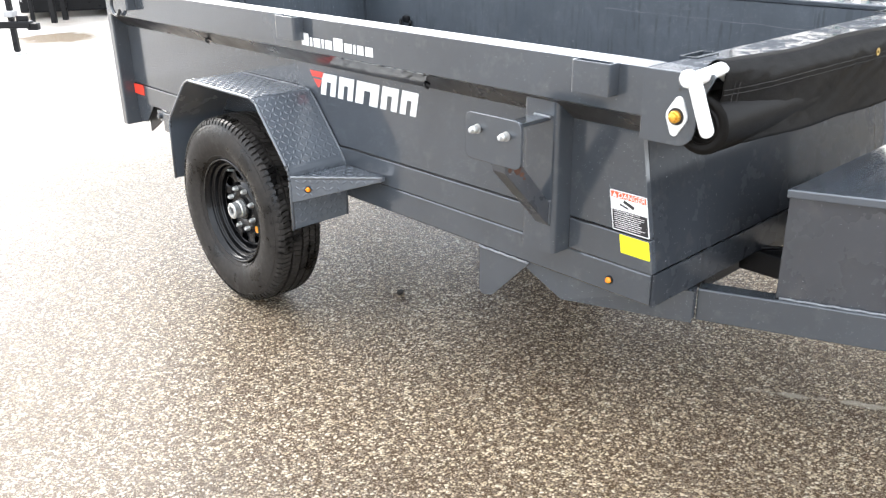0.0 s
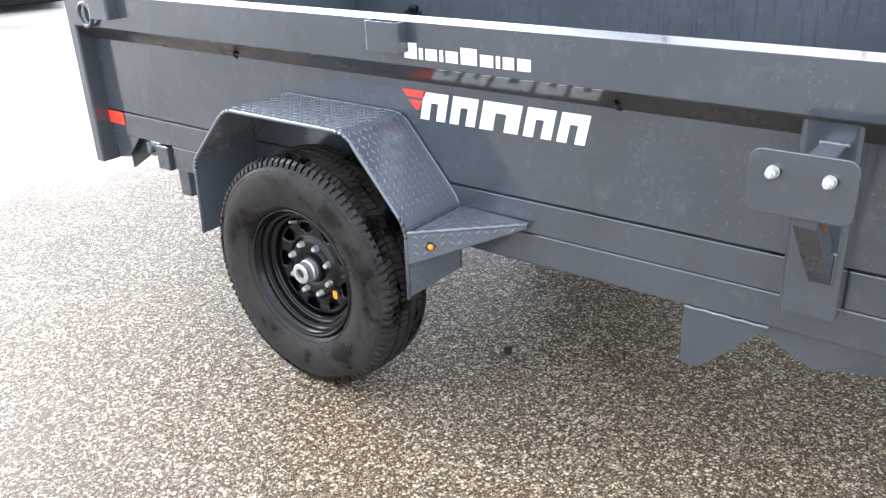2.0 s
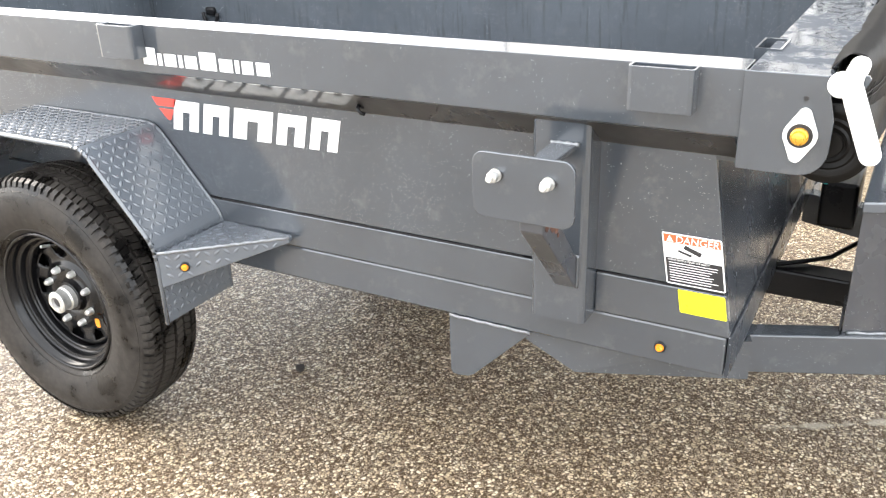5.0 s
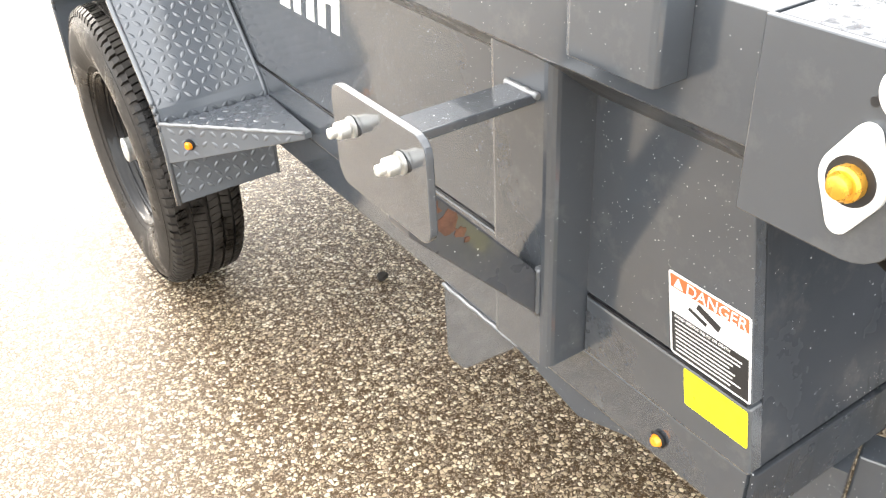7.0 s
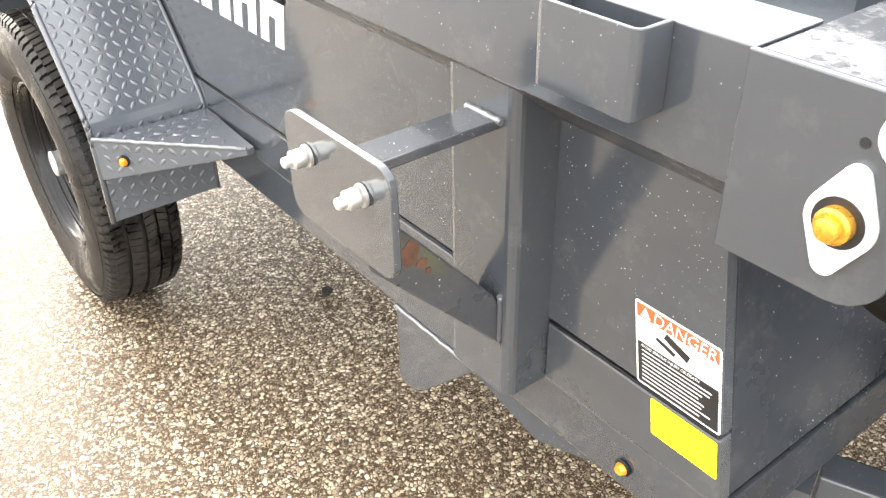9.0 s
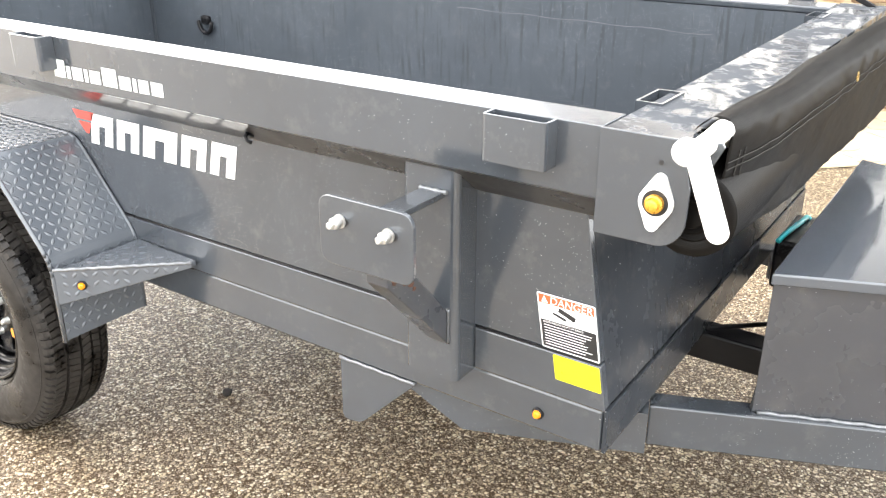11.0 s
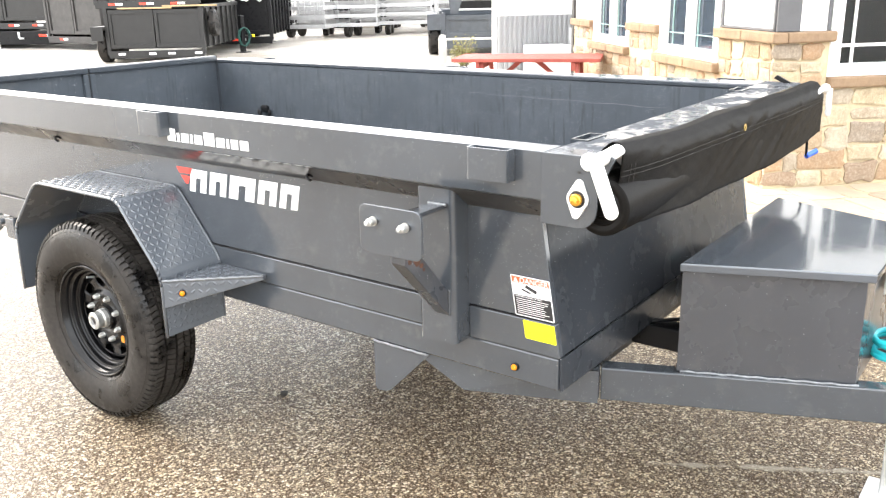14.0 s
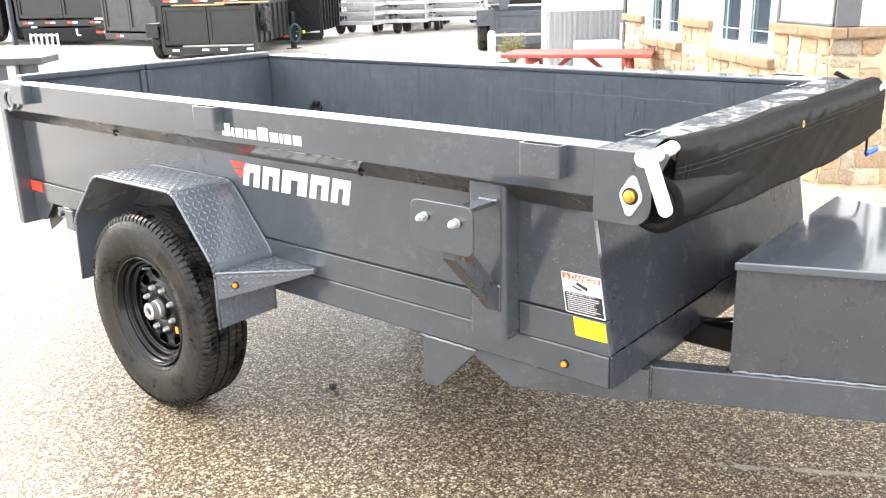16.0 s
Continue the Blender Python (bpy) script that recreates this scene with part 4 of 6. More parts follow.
plate_near = part("tarp_plate", housing(-OUT - 0.007, -OUT), "paint", trailer, "grey end plate of the tarp roller")
plate_far = part("tarp_plate", housing(W + OUT, W + OUT + 0.007), "paint", trailer, "grey end plate of the tarp roller")
part("tarp_shelf", add_poly(grown(), [(0.008, RAIL_TOP - 0.012), (0.008, RAIL_TOP), (SHELF_F, RAIL_TOP), (SHELF_F, RAIL_TOP - 0.03), (SHELF_F + 0.006, RAIL_TOP - 0.03), (SHELF_F + 0.006, RAIL_TOP - 0.012)], "x", -OUT + 0.001, W + OUT - 0.001, 0.002), "shelf", trailer, "wet grey front shelf")
for plate, x, s in ((plate_near, -OUT - 0.007, -1), (plate_far, W + OUT + 0.007, 1)):
    discs = ((-0.088, 1.034, 0.0275), (-0.0915, 1.0705, 0.0105), (-0.0845, 0.9975, 0.0105))
    fl = []
    for k in range(48):
        c, d = math.cos(2 * math.pi * k / 48), math.sin(2 * math.pi * k / 48)
        far = max(discs, key=lambda o: o[0] * c + o[1] * d + o[2])
        fl.append((far[0] + far[2] * c, far[1] + far[2] * d))
    flange = part("bearing_flange", add_poly(grown(), fl, "x", x, x + s * 0.006, 0.001), "zinc", plate, "white bearing flange")
    part("bore", add_round(grown(), [(0, 0.0205), (0.0012, 0.0205)], ((x + s * 0.006, -0.088, 1.034), (s, 0, 0)), 28), "ink", flange)
    part("shaft_bolt", add_round(grown(), [(0, 0.0145), (0.008, 0.0145), (0.010, 0.012), (0.010, 0.0095), (0.016, 0.0095), (0.0175, 0.007), (0.0175, 0.0)], ((x + s * 0.007, -0.088, 1.034), (s, 0, 0)), 16), "goldzinc", flange, "yellow zinc shaft end")
part("bolt_hole", add_round(grown(), [(0, 0.004), (0.0008, 0.004)], ((-OUT - 0.007, -0.089, 1.096), (-1, 0, 0)), 14), "ink", plate_near)


def crank_arm(x, s, dy=0.0, k=1.0, dz=0.0, knob=0.026):
    """White arm of the tarp bow, hanging from its pivot."""
    pivot = Vector((x, -0.124 + dy, 1.122 + dz))
    arm = part("tarp_arm", add_round(grown(), [(0, knob * k - 0.002), (0.002, knob * k), (0.012, knob * k), (0.014, knob * k - 0.002)], (pivot, (s, 0, 0)), 28), "zinc", trailer, "white painted tarp arm")
    a, b = Vector((-0.138 + dy, 1.121 + dz)), Vector((-0.180 + dy + 0.1 * (1 - k), 1.015 + 0.05 * (1 - k) + dz))
    d = (b - a).normalized()
    n = Vector((-d.y, d.x)) * 0.0165 * k
    bar = [tuple(a + n), tuple(a - n)] + [tuple(b + d * 0.0165 * math.sin(radians(t)) - n * math.cos(radians(t))) for t in range(0, 181, 20)]
    part("bar", add_poly(grown(), bar, "x", x + s * 0.002, x + s * 0.011, 0.002), "zinc", arm)
    part("pin", add_round(grown(), [(0, 0.009), (0.005, 0.009), (0.0065, 0.006), (0.0065, 0)], (pivot + Vector((s * 0.014, 0, 0)), (s, 0, 0)), 16), "zinc", arm)
    part("bow_tube", add_sweep(grown(), [(x + s * 0.004, -0.133 + dy, 1.120 + dz), (x - s * 0.05, -0.138 + dy, 1.126 + dz), (x - s * 0.098, -0.140 + dy, 1.132 + dz), (x - s * 0.14, -0.136 + dy * 0.9, 1.116 + dz * 0.6), (x - s * 0.2, -0.126 + dy * 0.3, 1.106)], 0.0160 * k, 14), "zinc", arm)
    return arm


near_arm = crank_arm(-0.143, -1, -0.019, 1.0, 0.014, 0.0198)
part("arm_lug", add_poly(grown(), [(-0.150, 1.140), (-0.178, 1.143), (-0.182, 1.137), (-0.161, 1.092), (-0.150, 1.092)], "x", -0.106, -0.100, 0.001), "paint", near_arm, "grey welded lug")
crank_arm(W + 0.062, 1, -0.094, 0.6)
# rolled tarp and its hanging flap
roll = [(0, 0.018), (0.0, 0.022), (0.004, 0.024), (0.002, 0.030), (0.005, 0.034), (0.002, 0.042), (0.005, 0.046), (0.002, 0.056), (0.004, 0.066)] + [(0.006 + (W + 0.08) * k / 20, 0.070 + 0.001 * math.sin(k * 1.3)) for k in range(0, 21)] + [(W + 0.1, 0.056), (W + 0.104, 0.02)]
part("tarp_roll", add_round(grown(), roll, ((-0.06, -0.130, 1.013), (1, 0, 0)), 40), "vinyl", trailer, "black rolled mesh tarp")


def f_end(s):
    """How far the near end of the flap is drawn in, from its top edge down."""
    return min(1.0, max(0.0, (s - 0.18) / 0.28)) * 1.5


def flap_at(u, s):
    """A place on the flap: u along the width, s down from the top edge."""
    rng = noise.noise((u * 5.0, s * 3.0, 0.3))
    x = -0.045 + u * (W + 0.025)
    end = max(0.0, 1 - u / 0.22) ** 2
    drop = 0.150 + 0.034 * math.sin(math.pi * u) + 0.005 * math.sin(u * 9 + 1) + 0.002 * math.sin(u * 31)
    prof = [(0.0, -0.112, 1.139), (0.14, -0.138, 1.153), (0.26, -0.166, 1.150), (0.36, -0.184, 1.132), (0.46, -0.192, 1.108)]
    if s <= 0.46:
        for (s0, y0, z0), (s1, y1, z1) in zip(prof, prof[1:]):
            if s <= s1:
                f = (s - s0) / (s1 - s0)
                y, z = y0 + (y1 - y0) * f, z0 + (z1 - z0) * f
                y, z = y + end * (0.018 * f_end(s) - 0.006), z + end * 0.013 * math.sin(math.pi * min(1.0, s / 0.40)) ** 0.7 if s < 0.40 else z
                break
    else:
        f = (s - 0.46) / 0.54
        y, z = -0.192 + end * 0.021 + 0.004 * math.sin(f * 3), 1.108 - drop * f * 0.9
    wave = 0.005 * noise.noise((u * 6, s * 2.0, 4.0)) + 0.003 * noise.noise((u * 22 + s * 7, s * 4, 1.0)) + 0.0009 * noise.noise((u * 50 - s * 20, s * 9, 2.0)) + 0.001 * max(0.0, 0.4 - abs(noise.noise((u * 9 - s * 4, s * 2.2 + u * 3, 7.0))) * 7)
    return Vector((x, y - wave - 0.043 * u, z + (0.006 * rng if s < 0.5 else 0)))


nu, ns = 220, 34
verts = [tuple(flap_at(i / nu, j / ns)) for j in range(ns + 1) for i in range(nu + 1)]
verts += [(x, y + 0.0025, z - 0.002) for x, y, z in verts]
half_n = (nu + 1) * (ns + 1)
faces = []
for j in range(ns):
    for i in range(nu):
        a = j * (nu + 1) + i
        q = (a, a + 1, a + nu + 2, a + nu + 1)
        faces.append(q)
        faces.append(tuple(half_n + v for v in reversed(q)))
rim_ids = [i for i in range(nu + 1)] + [j * (nu + 1) + nu for j in range(1, ns + 1)] + [ns * (nu + 1) + i for i in range(nu - 1, -1, -1)] + [j * (nu + 1) for j in range(ns - 1, 0, -1)]
for a, b in zip(rim_ids, rim_ids[1:] + rim_ids[:1]):
    faces.append((b, a, a + half_n, b + half_n))
flap = raw_part("tarp_flap", verts, faces, "vinyl", trailer, "black vinyl tarp flap with stitched hem", True)
for s in (0.50, 0.545):
    part("stitching", add_sweep(grown(), [flap_at(k / 160, s) + Vector((0, -0.0012, 0)) for k in range(161)], 0.0009, 4), "stitch", flap)
for u in (0.022, 0.034):
    part("stitching", add_sweep(grown(), [flap_at(u, 0.46 + 0.53 * k / 40) + Vector((0, -0.0012, 0)) for k in range(41)], 0.0009, 4), "stitch", flap)
g = flap_at(0.475, 0.485)
part("grommet", add_round(grown(), [(0, 0.005), (0.003, 0.005), (0.003, 0.0105), (0, 0.0105)], (g + Vector((0, 0.001, 0)), (0, -1, 0.1)), 20, True), "brass", flap, "brass grommet")
# hand crank on the far side
crank = part("hand_crank", add_sweep(grown(), [(W + 0.09, -0.083, 1.0), (W + 0.15, -0.11, 0.99), (W + 0.19, -0.135, 0.97), (W + 0.198, -0.14, 0.94), (W + 0.2, -0.142, 0.838)], 0.005, 8), "black", trailer, "bent hand crank with a blue grip")
part("grip", add_rod(grown(), (W + 0.197, -0.143, 0.838), (W + 0.255, -0.166, 0.852), 0.0105, 14), "blue", crank, "blue plastic grip")
part("bow_stop", add_poly(grown(), [(-0.100, 1.1335), (-0.068, 1.1335), (-0.03, 1.150), (-0.042, 1.163)], "x", W + 0.055, W + 0.072, 0.002), "black", trailer, "small black angled bow stop")

# hydraulic line, cross tube and bracket in front of the bed
part("hydraulic_hose", add_sweep(grown(), [(0.57, 0.06, 0.468), (0.60, 0.0, 0.482), (0.64, -0.06, 0.486), (0.70, -0.12, 0.484), (0.80, -0.18, 0.50)], 0.0065, 8), "black", trailer, "black hydraulic hose")
part("hoist_frame", add_box(grown(), 0.40, W - 0.40, 0.07, 0.13, 0.38, 0.47, 0.006), "black", trailer, "black hoist cross tube")
part("hoist_frame", add_box(grown(), 0.585, 0.66, -0.182, 0.06, 0.40, 0.474, 0.006), "black", trailer, "black hoist tube")
part("pump_cover", add_box(grown(), 0.96, 1.2, -0.15, -0.05, 0.462, 0.60, 0.01), "black", trailer, "black pump cover")
part("cyan_wire", add_sweep(grown(), [(0.955, -0.06, 0.60), (0.975, -0.065, 0.609), (1.06, -0.075, 0.6095), (1.16, -0.085, 0.608), (1.215, -0.09, 0.58)], 0.0075, 8), "cyan", trailer, "cyan electric wire")
part("box_bracket", add_poly(grown(), [(0.345, 0.461), (0.395, 0.461), (0.395, 0.53)], "y", -0.186, -0.180, 0.001), "black", trailer)

# stickers and marks
X0 = -0.0006
label = part("danger_sticker", add_poly(grown(), rounded(0.021, 0.139, 0.672, 0.782, 0.004), "x", X0 - 0.0006, X0), "white", trailer, "white, orange and black danger sticker")
part("header", add_poly(grown(), [(0.024, 0.762), (0.024, 0.779), (0.136, 0.779), (0.136, 0.762)], "x", X0 - 0.0010, X0 - 0.0006), "orange", label, "orange danger heading")
part("text_field", add_poly(grown(), [(0.024, 0.675), (0.024, 0.729), (0.136, 0.729), (0.136, 0.675)], "x", X0 - 0.0010, X0 - 0.0006), "ink", label)
part("warning_triangle", add_poly(grown(), [(0.117, 0.764), (0.131, 0.764), (0.124, 0.777)], "x", X0 - 0.0013, X0 - 0.0010), "white", label)
pict = grown()
add_poly(pict, [(0.062, 0.748), (0.094, 0.760), (0.098, 0.752), (0.066, 0.739)], "x", X0 - 0.0010, X0 - 0.0006)
add_poly(pict, [(0.084, 0.736), (0.11, 0.744), (0.108, 0.748), (0.082, 0.741)], "x", X0 - 0.0011, X0 - 0.0006)
part("pictogram", pict, "ink", label)
for k in range(8):
    z = 0.7185 - 0.0055 * k
    w = 0.072 + 0.03 * random.random()
    part("text_line", add_poly(grown(), [(0.130 - w, z), (0.130 - w, z + 0.0016), (0.130, z + 0.0016), (0.130, z)], "x", X0 - 0.0013, X0 - 0.0010), "white", label)


def lettering(text, size, y, z, x, material, parent, squeeze=1.0):
    """Words that read from -x, with the built-in font."""
    cu = bpy.data.curves.new("lettering", "FONT")
    cu.body, cu.size, cu.extrude, cu.align_x = text, size, 0.0002, "LEFT"
    me = new("lettering_source", cu)
    deps = bpy.context.evaluated_depsgraph_get()
    mesh = bpy.data.meshes.new_from_object(me.evaluated_get(deps))
    bpy.data.objects.remove(me)
    bpy.data.curves.remove(cu)
    ob = new("lettering", mesh)
    mesh.materials.clear()
    mesh.materials.append(M[material])
    ob.parent = parent
    ob.matrix_basis = Matrix.Translation((x, y, z)) @ Matrix(((0, 0, -1, 0), (-1, 0, 0, 0), (0, 1, 0, 0), (0, 0, 0, 1))) @ Matrix.Diagonal((squeeze, 1, 1, 1))
    return ob


lettering("DANGER", 0.021, 0.113, 0.7632, X0 - 0.0013, "white", label, 1.02)
lettering("AVOID SERIOUS INJURY OR DEATH", 0.0052, 0.131, 0.7238, X0 - 0.0013, "white", label, 1.0)
for o in [label] + list(label.children):
    if o.name.startswith("lettering"):
        o.matrix_basis = Matrix.Translation((0, LEAN * (o.matrix_basis.translation.z + 0.004 - 0.672) - 0.004, 0)) @ o.matrix_basis
    else:
        for v in o.data.vertices:
            v.co.y += LEAN * (v.co.z - 0.672) - 0.004
part("yellow_sticker", leaned(add_poly(grown(), rounded(0.002, 0.096, 0.612, 0.663, 0.003), "x", -0.0040, -0.0034), 1.0), "yellow", trailer, "plain bright yellow sticker")


# maker's mark as plain slanted blocks
def slanted(y0, y1, z0, z1, lean=0.22):
    return [(y0 - lean * (z1 - z0), z1), (y1 - lean * (z1 - z0), z1), (y1, z0), (y0, z0)]


def side_mark(outline, x, material, name):
    return part(name, add_poly(grown(), outline, "x", x - 0.0006, x), material, trailer)


LOGO_Z0, LOGO_Z1 = 0.846, 0.926
cuts = (1.468, 1.364, 1.262, 1.122, 1.020, 0.922)
for i, (a, b) in enumerate(zip(cuts, cuts[1:])):
    w = (a - b) - 0.016
    h = LOGO_Z1 - LOGO_Z0
    for lo, hi, f0, f1 in ((0.62, 1.0, 0.0, 1.0), (0.0, 0.62, 0.0, 0.36), (0.0, 0.62, 0.64, 1.0)):
        z0, z1 = LOGO_Z0 + h * lo, LOGO_Z0 + h * hi
        shift = 0.22 * h * lo
        side_mark(slanted(a - w * f1 - shift, a - w * f0 - shift, z0, z1), X0, "white", "maker_mark_bar")
side_mark([(1.530, 0.928), (1.441, 0.928), (1.453, 0.906), (1.515, 0.906)], X0, "red", "maker_mark_wing")
side_mark([(1.510, 0.899), (1.457, 0.899), (1.473, 0.870), (1.483, 0.870)], X0, "red", "maker_mark_wing")
XR = -OUT - 0.0004
for y1, y0, top in ((1.418, 1.386, 1.080), (1.381, 1.371, 1.068), (1.365, 1.337, 1.068), (1.331, 1.322, 1.068), (1.316, 1.288, 1.068), (1.281, 1.244, 1.080), (1.237, 1.208, 1.068), (1.202, 1.193, 1.068), (1.187, 1.163, 1.068), (1.156, 1.128, 1.068)):
    s = (1.442 - 1.043) / (1.418 - 1.128)
    side_mark([(1.442 - (1.418 - y0) * s, 1.038), (1.442 - (1.418 - y1) * s, 1.038), (1.442 - (1.418 - y1) * s, top), (1.442 - (1.418 - y0) * s, top)], XR, "white", "model_mark_bar")

# ---- stone-clad office ----
def spread_out(x, y, turn, k):
    """A frame for a far group: shifted, turned and scaled about the trailer's corner."""
    return Matrix.Translation((x, y, 0)) @ Matrix.Rotation(radians(turn), 4, "Z") @ Matrix.Scale(k, 4)


OFFICE_SIDE = spread_out(-0.002, 0.013, -0.03, 1.042)
YARD = spread_out(-0.08, -0.165, 0.34, 1.144)
REAR_YARD = spread_out(0.135, -0.178, 1.36, 1.09)
office = thing("office_building", "office with field stone base, white trim and stained windows", "building")
office.matrix_basis = OFFICE_SIDE @ pose(4.45, 0.79, 0, 0, 0, 45)
# local axes: x runs back along the long wall, the front wall runs along -y from the corner; inside is x > 0 and y < 0
LONG, FRONT, EAVE = 4.65, 4.2, 2.9
SILL, CAP = 0.755, 1.03
HEAD = 2.1


def boxes(name, material, parent, *items, bevel=0.004, label=""):
    bm = grown()
    for it in items:
        add_box(bm, *it, bevel)
    return part(name, bm, material, parent, label)


WIN_L = ((0.84, 2.03), (2.80, 3.92))
WIN_F = (0.40, 2.5)
long_wall = boxes("long_wall", "mortar", office, (0.0, LONG, -0.2, 0.0, 0.0, SILL + 0.07), (0.0, WIN_L[0][0], -0.2, 0.0, SILL + 0.071, CAP), (WIN_L[0][1], WIN_L[1][0], -0.2, 0.0, SILL + 0.071, CAP), (WIN_L[1][1], LONG, -0.2, 0.0, SILL + 0.071, CAP), bevel=0.002, label="field stone wainscot")
front_wall = boxes("front_wall", "mortar", office, (0.0, 0.2, -FRONT, -0.201, 0.0, SILL + 0.03), (0.0, 0.2, -WIN_F[0], -0.201, SILL + 0.031, CAP), bevel=0.002, label="field stone wainscot")
boxes("siding_panel", "siding", office, (0.012, WIN_L[0][0], -0.2, -0.012, CAP + 0.075, EAVE), (WIN_L[0][1], WIN_L[1][0], -0.2, -0.012, CAP + 0.046, EAVE), (WIN_L[1][1], LONG, -0.2, -0.012, CAP + 0.026, EAVE), (WIN_L[0][0], WIN_L[0][1], -0.2, -0.012, HEAD, EAVE), (WIN_L[1][0], WIN_L[1][1], -0.2, -0.012, HEAD, EAVE), bevel=0.002)
boxes("siding_panel", "siding", office, (0.012, 0.2, -WIN_F[0], -0.201, CAP + 0.075, EAVE), (0.012, 0.2, -FRONT, -WIN_F[1], SILL + 0.031, EAVE), (0.012, 0.2, -WIN_F[1], -WIN_F[0], HEAD, EAVE), bevel=0.002)
boxes("corner_board", "greyboard", office, (-0.004, 0.012, -0.17, 0.002, CAP + 0.076, EAVE - 0.002), label="grey corner board")
for x in (0.03, WIN_L[0][0] - 0.03):
    boxes("batten", "greyboard", office, (x, x + 0.025, -0.012, 0.004, CAP + 0.076, EAVE - 0.002))
boxes("batten", "greyboard", office, (0.03, WIN_L[0][0] - 0.006, -0.012, 0.004, CAP + 0.0755, CAP + 0.095))
boxes("batten", "greyboard", office, (-0.003, 0.012, -WIN_F[0] + 0.004, -WIN_F[0] + 0.026, CAP + 0.076, EAVE - 0.002))
boxes("inner_wall", "greyboard", office, (LONG - 0.2, LONG, -FRONT, -0.201, 0.0, EAVE), (0.201, LONG - 0.201, -FRONT, -FRONT + 0.2, 0.0, EAVE))
boxes("room_floor", "greyboard", office, (0.201, LONG - 0.201, -FRONT + 0.201, -0.201, 0.0, 0.05))
boxes("roof", "greyboard", office, (-0.5, LONG + 0.5, -FRONT - 0.5, 0.5, EAVE + 0.001, EAVE + 0.18), label="grey roof edge")
# caps and sills in pieces
def cap_row(along, pieces, z0, z1, out):
    for a, b in pieces:
        bm = grown()
        if along == "x":
            add_box(bm, a, b, -0.06, out, z0, z1, 0.012)
        else:
            add_box(bm, -out, 0.06, -b, -a, z0, z1, 0.012)
        for v in bm.verts:
            v.co += Vector((noise.noise(v.co * 7), noise.noise(v.co * 7 + Vector((3, 1, 2))), noise.noise(v.co * 7 + Vector((5, 5, 1))))) * 0.006
        part("cap_stone", bm, "cap", office, "tan sawn cap stone")


cap_row("x", ((-0.055, 0.40), (0.405, 0.86)), CAP + 0.001, CAP + 0.074, 0.055)
cap_row("y", ((0.062, 0.42),), CAP + 0.001, CAP + 0.074, 0.055)
cap_row("x", ((2.02, 2.40), (2.405, 2.80)), CAP - 0.03, CAP + 0.045, 0.055)
cap_row("x", ((3.93, 4.28), (4.285, 4.68)), CAP - 0.05, CAP + 0.025, 0.055)
cap_row("x", ((0.80, 1.35), (1.355, 2.05)), SILL + 0.002, SILL + 0.076, 0.07)
cap_row("x", ((2.79, 3.3), (3.305, 3.95)), SILL + 0.002, SILL + 0.076, 0.07)
cap_row("y", ((0.40, 0.95), (0.955, 1.6), (1.605, 2.3), (2.305, 3.2)), SILL - 0.04, SILL + 0.036, 0.06)


def office_window(along, a, b, z0, z1, sashes, tint, grid):
    """White framed window; along the long wall (x) or the front wall (y)."""
    def bx(bm, p0, p1, d0, d1, q0, q1, bevel=0.004):
        if along == "x":
            add_box(bm, p0, p1, -d1, -d0, q0, q1, bevel)
        else:
            add_box(bm, d0, d1, -p1, -p0, q0, q1, bevel)
    f = 0.085
    bm = grown()
    bx(bm, a, b, -0.012, 0.09, z0, z0 + f)
    bx(bm, a, b, -0.012, 0.09, z1 - f, z1)
    bx(bm, a, a + f, -0.012, 0.09, z0 + f, z1 - f)
    bx(bm, b - f, b, -0.012, 0.09, z0 + f, z1 - f)
    win = part("window", bm, "trim", office, "white framed window with coloured panes")
    w = (b - a - 2 * f) / sashes
    for k in range(sashes):
        p0 = a + f + w * k
        if k:
            bm = grown()
            bx(bm, p0 - 0.05, p0 + 0.05, -0.004, 0.08, z0 + f, z1 - f)
            part("mullion", bm, "trim", win)
        bm = grown()
        bx(bm, p0 + (0.051 if k else 0.001), p0 + w - (0.051 if k < sashes - 1 else 0.001), 0.05, 0.056, z0 + f, z1 - f, 0.0)
        pane = part("pane", bm, "glass" if along == "x" else "darkglass", win)
        pane.visible_shadow = False
        for g in grid:
            bm = grown()
            if g[0] == "v":
                p = p0 + w * g[1]
                bx(bm, p - g[2], p + g[2], 0.038, 0.0495, z0 + f + 0.001, z1 - f - 0.001, 0.001)
            else:
                bx(bm, p0 + (0.052 if k else 0.002), p0 + w - (0.052 if k < sashes - 1 else 0.002), 0.036, 0.049, g[1] - g[2], g[1] + g[2], 0.001)
            part("glazing_bar", bm, tint, win)


for a, b in WIN_L:
    office_window("x", a, b, SILL + 0.077, HEAD - 0.001, 2, "teal", (("v", 0.22, 0.004), ("v", 0.8, 0.004), ("h", 1.02, 0.004), ("h", 1.36, 0.004), ("h", 1.8, 0.003)))
office_window("y", WIN_F[0], WIN_F[1], SILL + 0.037, HEAD - 0.001, 2, "trim", (("v", 0.12, 0.011), ("v", 0.47, 0.011), ("v", 0.8, 0.011), ("h", 1.0, 0.011), ("h", 1.5, 0.011)))

